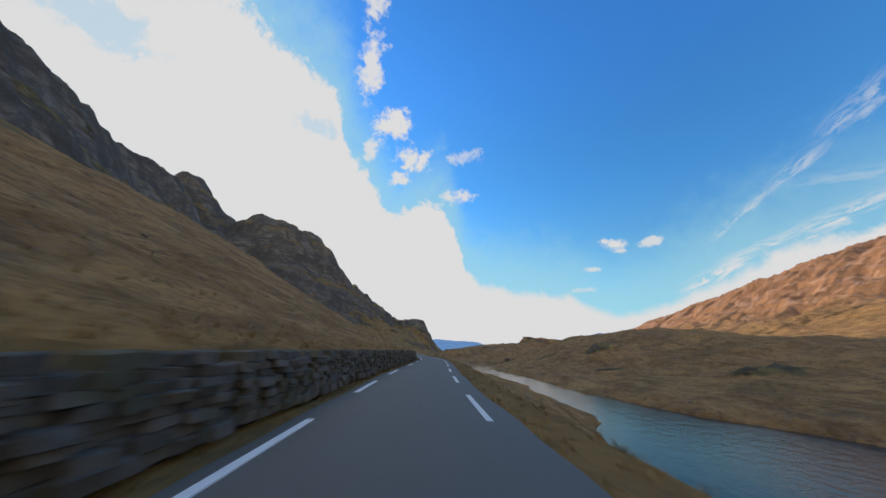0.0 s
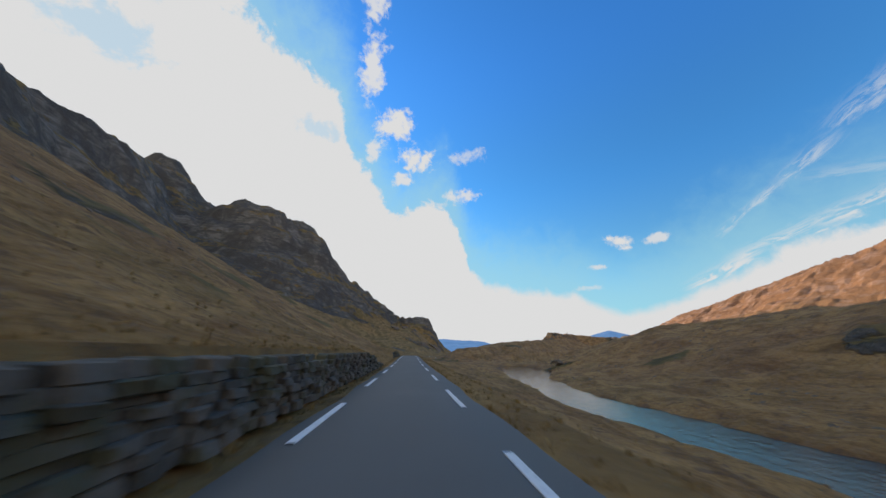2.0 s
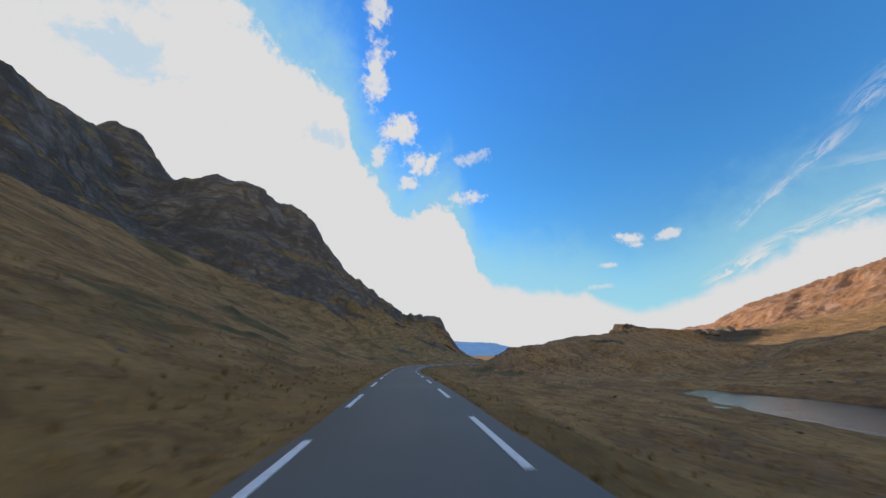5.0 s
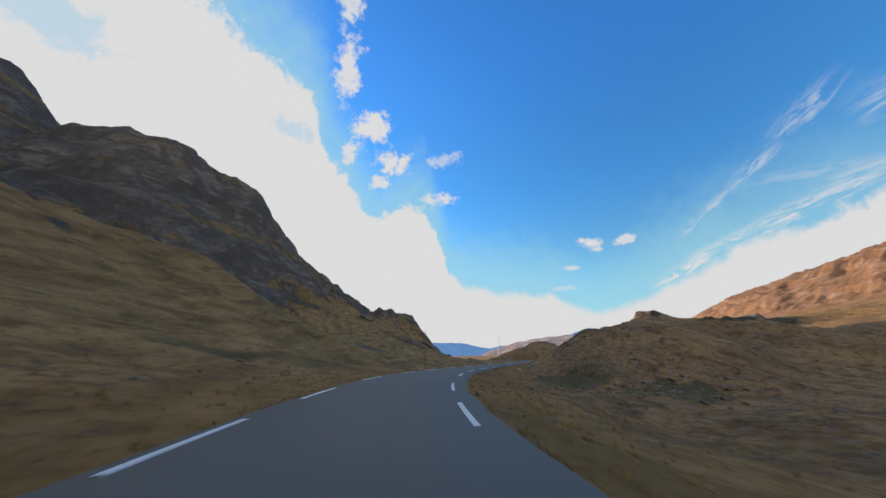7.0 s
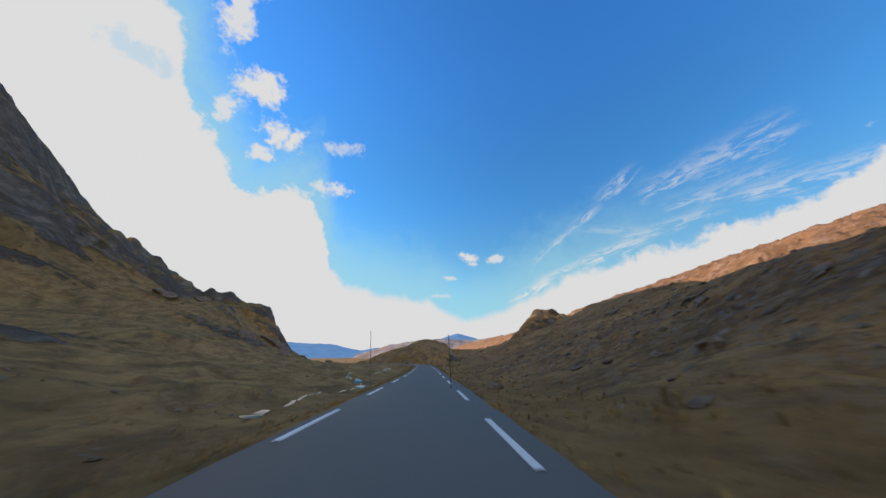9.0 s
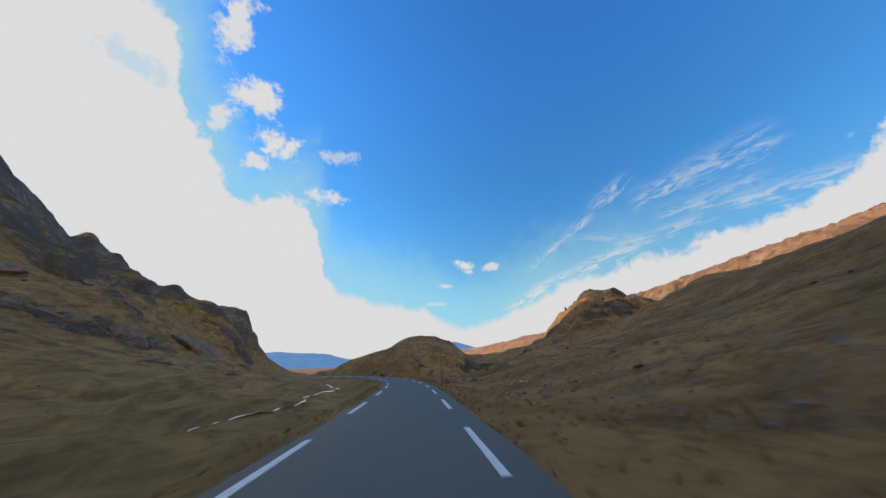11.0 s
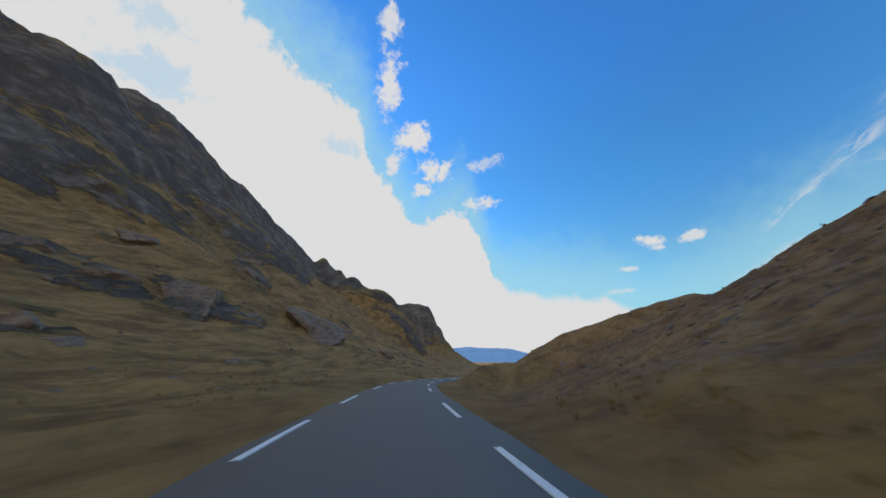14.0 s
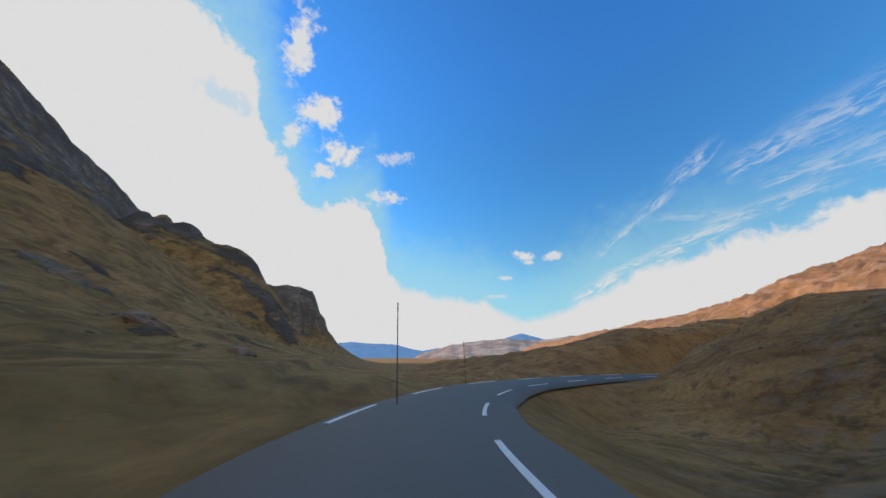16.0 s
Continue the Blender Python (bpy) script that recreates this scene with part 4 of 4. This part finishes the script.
def build_wall(y0, y1, tall, seed, single):
    rng = random.Random(seed)
    s0, s1 = (float(np.interp(v, RY, S)) for v in (y0, y1))

    def spot(s, out):
        i = (float(np.interp(s, S, a)) for a in (RX, RY, RZ, NX, NY, RW))
        x, y, z, nx, ny, half = i
        return x - nx * (half + out), y - ny * (half + out), z - 0.06, math.atan2(-nx, ny)

    def crown(s):
        """How much of the full height stands: the ends sink into the bank."""
        return float(smooth(s, s0 - 0.5, s0 + 4.0) * smooth(s, s1 + 0.5, s1 - 12.0))

    # earth and rubble behind the face
    steps = max(2, int((s1 - s0) / 1.5))
    bm = bmesh.new()
    rings = []
    for k in range(steps + 1):
        s = s0 + (s1 - s0) * k / steps
        high = (tall - 0.16) * crown(s) - 0.1 + 0.04 * math.sin(s * 0.7)
        ring = []
        for out, h in ((1.22, -0.2), (1.32, high), (1.95, high + 0.08), (2.05, -0.2)):
            x, y, z, _ = spot(s, out)
            ring.append(bm.verts.new((x, y, z + h)))
        rings.append(ring)
    for a, b in zip(rings, rings[1:]):
        for k in range(4):
            bm.faces.new((a[k], b[k], b[(k + 1) % 4], a[(k + 1) % 4]))
    bm.faces.new(rings[0])
    bm.faces.new(rings[-1][::-1])
    bmesh.ops.recalc_face_normals(bm, faces=bm.faces)
    wall = part("retaining_wall", bm, WALL_EARTH)
    tagged(wall, "low dark dry-stone retaining wall beside the road, grass on top", "wall", kind="structure")
    verts, faces, start = [], [], 0
    h = 0.0
    while h < tall - 0.05:
        thick = rng.uniform(0.11, 0.20)
        s = s0 - rng.uniform(0, 0.4)
        while s < s1:
            long = rng.uniform(0.20, 0.50)
            top = tall * crown(s)
            if h > top - 0.12 or (h > top - 0.26 and rng.random() < 0.18):
                s += long
                continue
            me = rng.choice(WALL_STONES)
            x, y, z, turn = spot(s + long / 2, 1.14 + 0.12 * h + rng.uniform(-0.07, 0.07))
            m = pose(x, y, z + h + thick / 2, rng.uniform(-4, 4), rng.uniform(-4, 4), math.degrees(turn) + 90 + rng.uniform(-5, 5)) @ Matrix.Diagonal((long * 1.10, rng.uniform(0.34, 0.44), thick * 1.16, 1))
            if single:
                ob = new("stone", me)
                ob.parent, ob.matrix_basis = wall, m
            else:
                verts += [tuple(m @ v.co) for v in me.vertices]
                faces += [tuple(i + start for i in f.vertices) for f in me.polygons]
                start += len(me.vertices)
            s += long
        h += thick
    if not single:
        me = bpy.data.meshes.new("wall_stones")
        me.from_pydata(verts, [], faces)
        me.materials.append(WALL_STONE)
        ob = tagged(new("wall_stones", me), "rough grey stones laid dry in courses", kind="stuff")
        ob.parent = wall


WALL_STONES = [wall_stone_mesh(300 + k) for k in range(10)]
build_wall(-28, 88, 1.10, 5, False)
build_wall(114, 134.5, 1.0, 6, True)


# ---- snow stakes ----
def build_stakes():
    def stake(x, y, tall, lean):
        bm = bmesh.new()
        bmesh.ops.create_cone(bm, cap_ends=True, segments=8, radius1=0.025, radius2=0.016, depth=tall + 0.5, matrix=Matrix.Translation((0, 0, tall / 2 - 0.25)))
        for v in bm.verts:
            v.co.x += 0.03 * math.sin(v.co.z * 0.9)
        base = new("snow_stake")
        base.location = (x, y, height(x, y))
        base.rotation_euler = (radians(lean * 0.3), radians(-lean), 0)
        tagged(base, "tall thin weathered wooden snow stake on the road verge", "snow stake", "snow stakes along the road")
        part("pole", bm, WOOD, base)
        cap = bmesh.new()
        bmesh.ops.create_cone(cap, cap_ends=True, segments=8, radius1=0.022, radius2=0.020, depth=0.28, matrix=Matrix.Translation((0.03 * math.sin(tall * 0.9), 0, tall - 0.18)))
        part("reflector_band", cap, STEEL, base, "pale reflective band")

    for x, y, tall, lean in ((-3.65, 237.8, 4.1, 2.3), (4.5, 257.8, 2.4, 4), (3.9, 268.6, 4.2, 4), (31.5, 313.0, 3.1, 1), (37.5, 329.6, 4.5, 1), (33.15, 336.05, 3.7, 0.5),
                             (25.4, 405.2, 4.3, 2), (32.5, 421.4, 3.5, 3), (39.0, 431.4, 3.1, 3), (-14.1, 230.4, 4.2, -1)):
        stake(x, y, tall, lean)


build_stakes()


# ---- cairns on the skyline ----
def build_cairn(x, y, tall, seed):
    rng = random.Random(seed)
    base = new("cairn")
    base.location = (x, y, height(x, y) - 0.1)
    tagged(base, "small stone cairn on the hilltop skyline", "cairn", "cairns on the hills")
    z, k = 0.0, 0
    while z < tall:
        r = 0.55 * (1 - 0.75 * z / tall)
        for j in range(4 if z < tall * 0.7 else 1):
            ob = new("stone", rng.choice(SMALL))
            a = j * 1.57 + k * 0.7
            ob.parent, ob.location = base, (math.cos(a) * r * 0.6, math.sin(a) * r * 0.6, z + 0.15)
            ob.scale = (0.5 + r * 0.3, 0.5, 0.5)
            ob.rotation_euler = (0, 0, rng.uniform(0, 6))
        z, k = z + 0.26, k + 1


build_cairn(142, 384, 1.9, 1)
build_cairn(118, 352, 1.6, 2)
build_cairn(134, 380, 1.2, 3)


# ---- stream beside the road ----
def build_stream():
    line = [(-3.4, 263.6), (-3.1, 264.4), (-2.9, 265), (0, 273), (4, 279), (6.6, 282.5), (7.6, 287), (9.0, 293), (8.4, 300), (12, 310), (18, 318), (23.8, 325.7), (24.6, 330), (27.6, 334), (29.4, 339), (29, 346)]
    t = np.arange(len(line))
    at = np.linspace(0, len(line) - 1, 260)
    x, y = spline(t, [p[0] for p in line], at), spline(t, [p[1] for p in line], at)
    x = x + 0.5 * lattice(at * 1.7, at * 0, 5)
    # it widens into small bright pools
    wide = 0.10 + 0.16 * np.abs(lattice(at * 1.3, at * 0 + 2, 6))
    for k, w in ((2.0, 0.55), (2.15, 0.4), (4.85, 0.75), (5.3, 0.8), (6.9, 0.7), (7.1, 0.5), (11.0, 0.3), (12.0, 0.3), (13.0, 0.55), (13.8, 0.6)):
        wide = np.maximum(wide, w * np.exp(-((at - k) / 0.14) ** 2) * (1 + 0.4 * lattice(at * 9, at * 0 + 4, 8)))
    tx, ty = np.gradient(x), np.gradient(y)
    k = np.hypot(tx, ty)
    nx, ny = ty / k, -tx / k
    cols = [-1.0, -0.5, 0.0, 0.5, 1.0]
    gx, gy = np.stack([x + nx * wide * c for c in cols], 1), np.stack([y + ny * wide * c for c in cols], 1)
    z = land_with_road(gx.ravel(), gy.ravel())[0].reshape(gx.shape)
    gz = z.max(1, keepdims=True) + 0.02 + 0 * gx
    me = grid_mesh("stream", gx, gy, gz, STREAM)
    tagged(new("stream", me), "narrow stream widening into small bright pools in the grass", "stream", kind="structure")


build_stream()


def build_pool():
    bm = bmesh.new()
    ring = []
    for k in range(40):
        a = k * 2 * math.pi / 40
        r = 1.25
        u, w = POOL[2] * r * math.cos(a), POOL[3] * r * math.sin(a)
        ring.append(bm.verts.new((POOL[0] + u * 0.53 + w * 0.85, POOL[1] + u * 0.85 - w * 0.53, POOL[4])))
    bm.faces.new(ring)
    me = bpy.data.meshes.new("pool")
    bmesh.ops.recalc_face_normals(bm, faces=bm.faces)
    bm.to_mesh(me)
    bm.free()
    me.materials.append(WATER)
    tagged(new("pool", me), "small dark peat pool in the moor grass", "pool", kind="structure")


build_pool()


# ---- grass tufts by the road ----
def build_tufts(name, count, seed, low, high, tall):
    rng = np.random.default_rng(seed)
    s = rng.uniform(60, S[-1] - 4, count)
    side = rng.choice([-1.0, 1.0], count)
    off = low + (high - low) * rng.random(count) ** 1.8
    half = np.interp(s, S, RW)
    d = side * (half + off)
    x, y = np.interp(s, S, RX) + np.interp(s, S, NX) * d, np.interp(s, S, RY) + np.interp(s, S, NY) * d
    z = land_with_road(x, y)[0]
    keep = z > LAKE + 0.15
    x, y, z = x[keep], y[keep], z[keep]
    k = len(x)
    blades = 7
    a = rng.uniform(0, 2 * np.pi, (k, blades))
    h = tall * rng.uniform(0.5, 1.2, (k, blades)) * rng.uniform(0.6, 1.3, (k, 1))
    r0, bend = rng.uniform(0, 0.10, (k, blades)), rng.uniform(0.2, 0.9, (k, blades)) * h
    w = 0.008 + 0.010 * rng.random((k, blades))
    ca, sa = np.cos(a), np.sin(a)
    bx, by = x[:, None] + ca * r0, y[:, None] + sa * r0
    bz = z[:, None] - 0.05 + 0 * a
    v = np.stack([np.stack([bx - sa * w, by + ca * w, bz], -1), np.stack([bx + sa * w, by - ca * w, bz], -1),
                  np.stack([bx + ca * bend * 0.4 + sa * w * 0.8, by + sa * bend * 0.4 - ca * w * 0.8, bz + h * 0.65], -1),
                  np.stack([bx + ca * bend * 0.4 - sa * w * 0.8, by + sa * bend * 0.4 + ca * w * 0.8, bz + h * 0.65], -1),
                  np.stack([bx + ca * bend, by + sa * bend, bz + h], -1)], 2).reshape(-1, 3)
    b = np.arange(k * blades) * 5
    faces = [(i, i + 1, i + 2, i + 3) for i in b.tolist()] + [(i + 3, i + 2, i + 4) for i in b.tolist()]
    me = bpy.data.meshes.new(name)
    me.from_pydata(v.tolist(), [], faces)
    me.materials.append(TUFT)
    tagged(new(name, me), "dry straw-coloured grass tufts along the verge", "grass", kind="stuff")


build_tufts("verge_grass", 14000, 3, 0.75, 5.0, 0.15)
build_tufts("moor_grass", 14000, 4, 3.0, 22.0, 0.20)
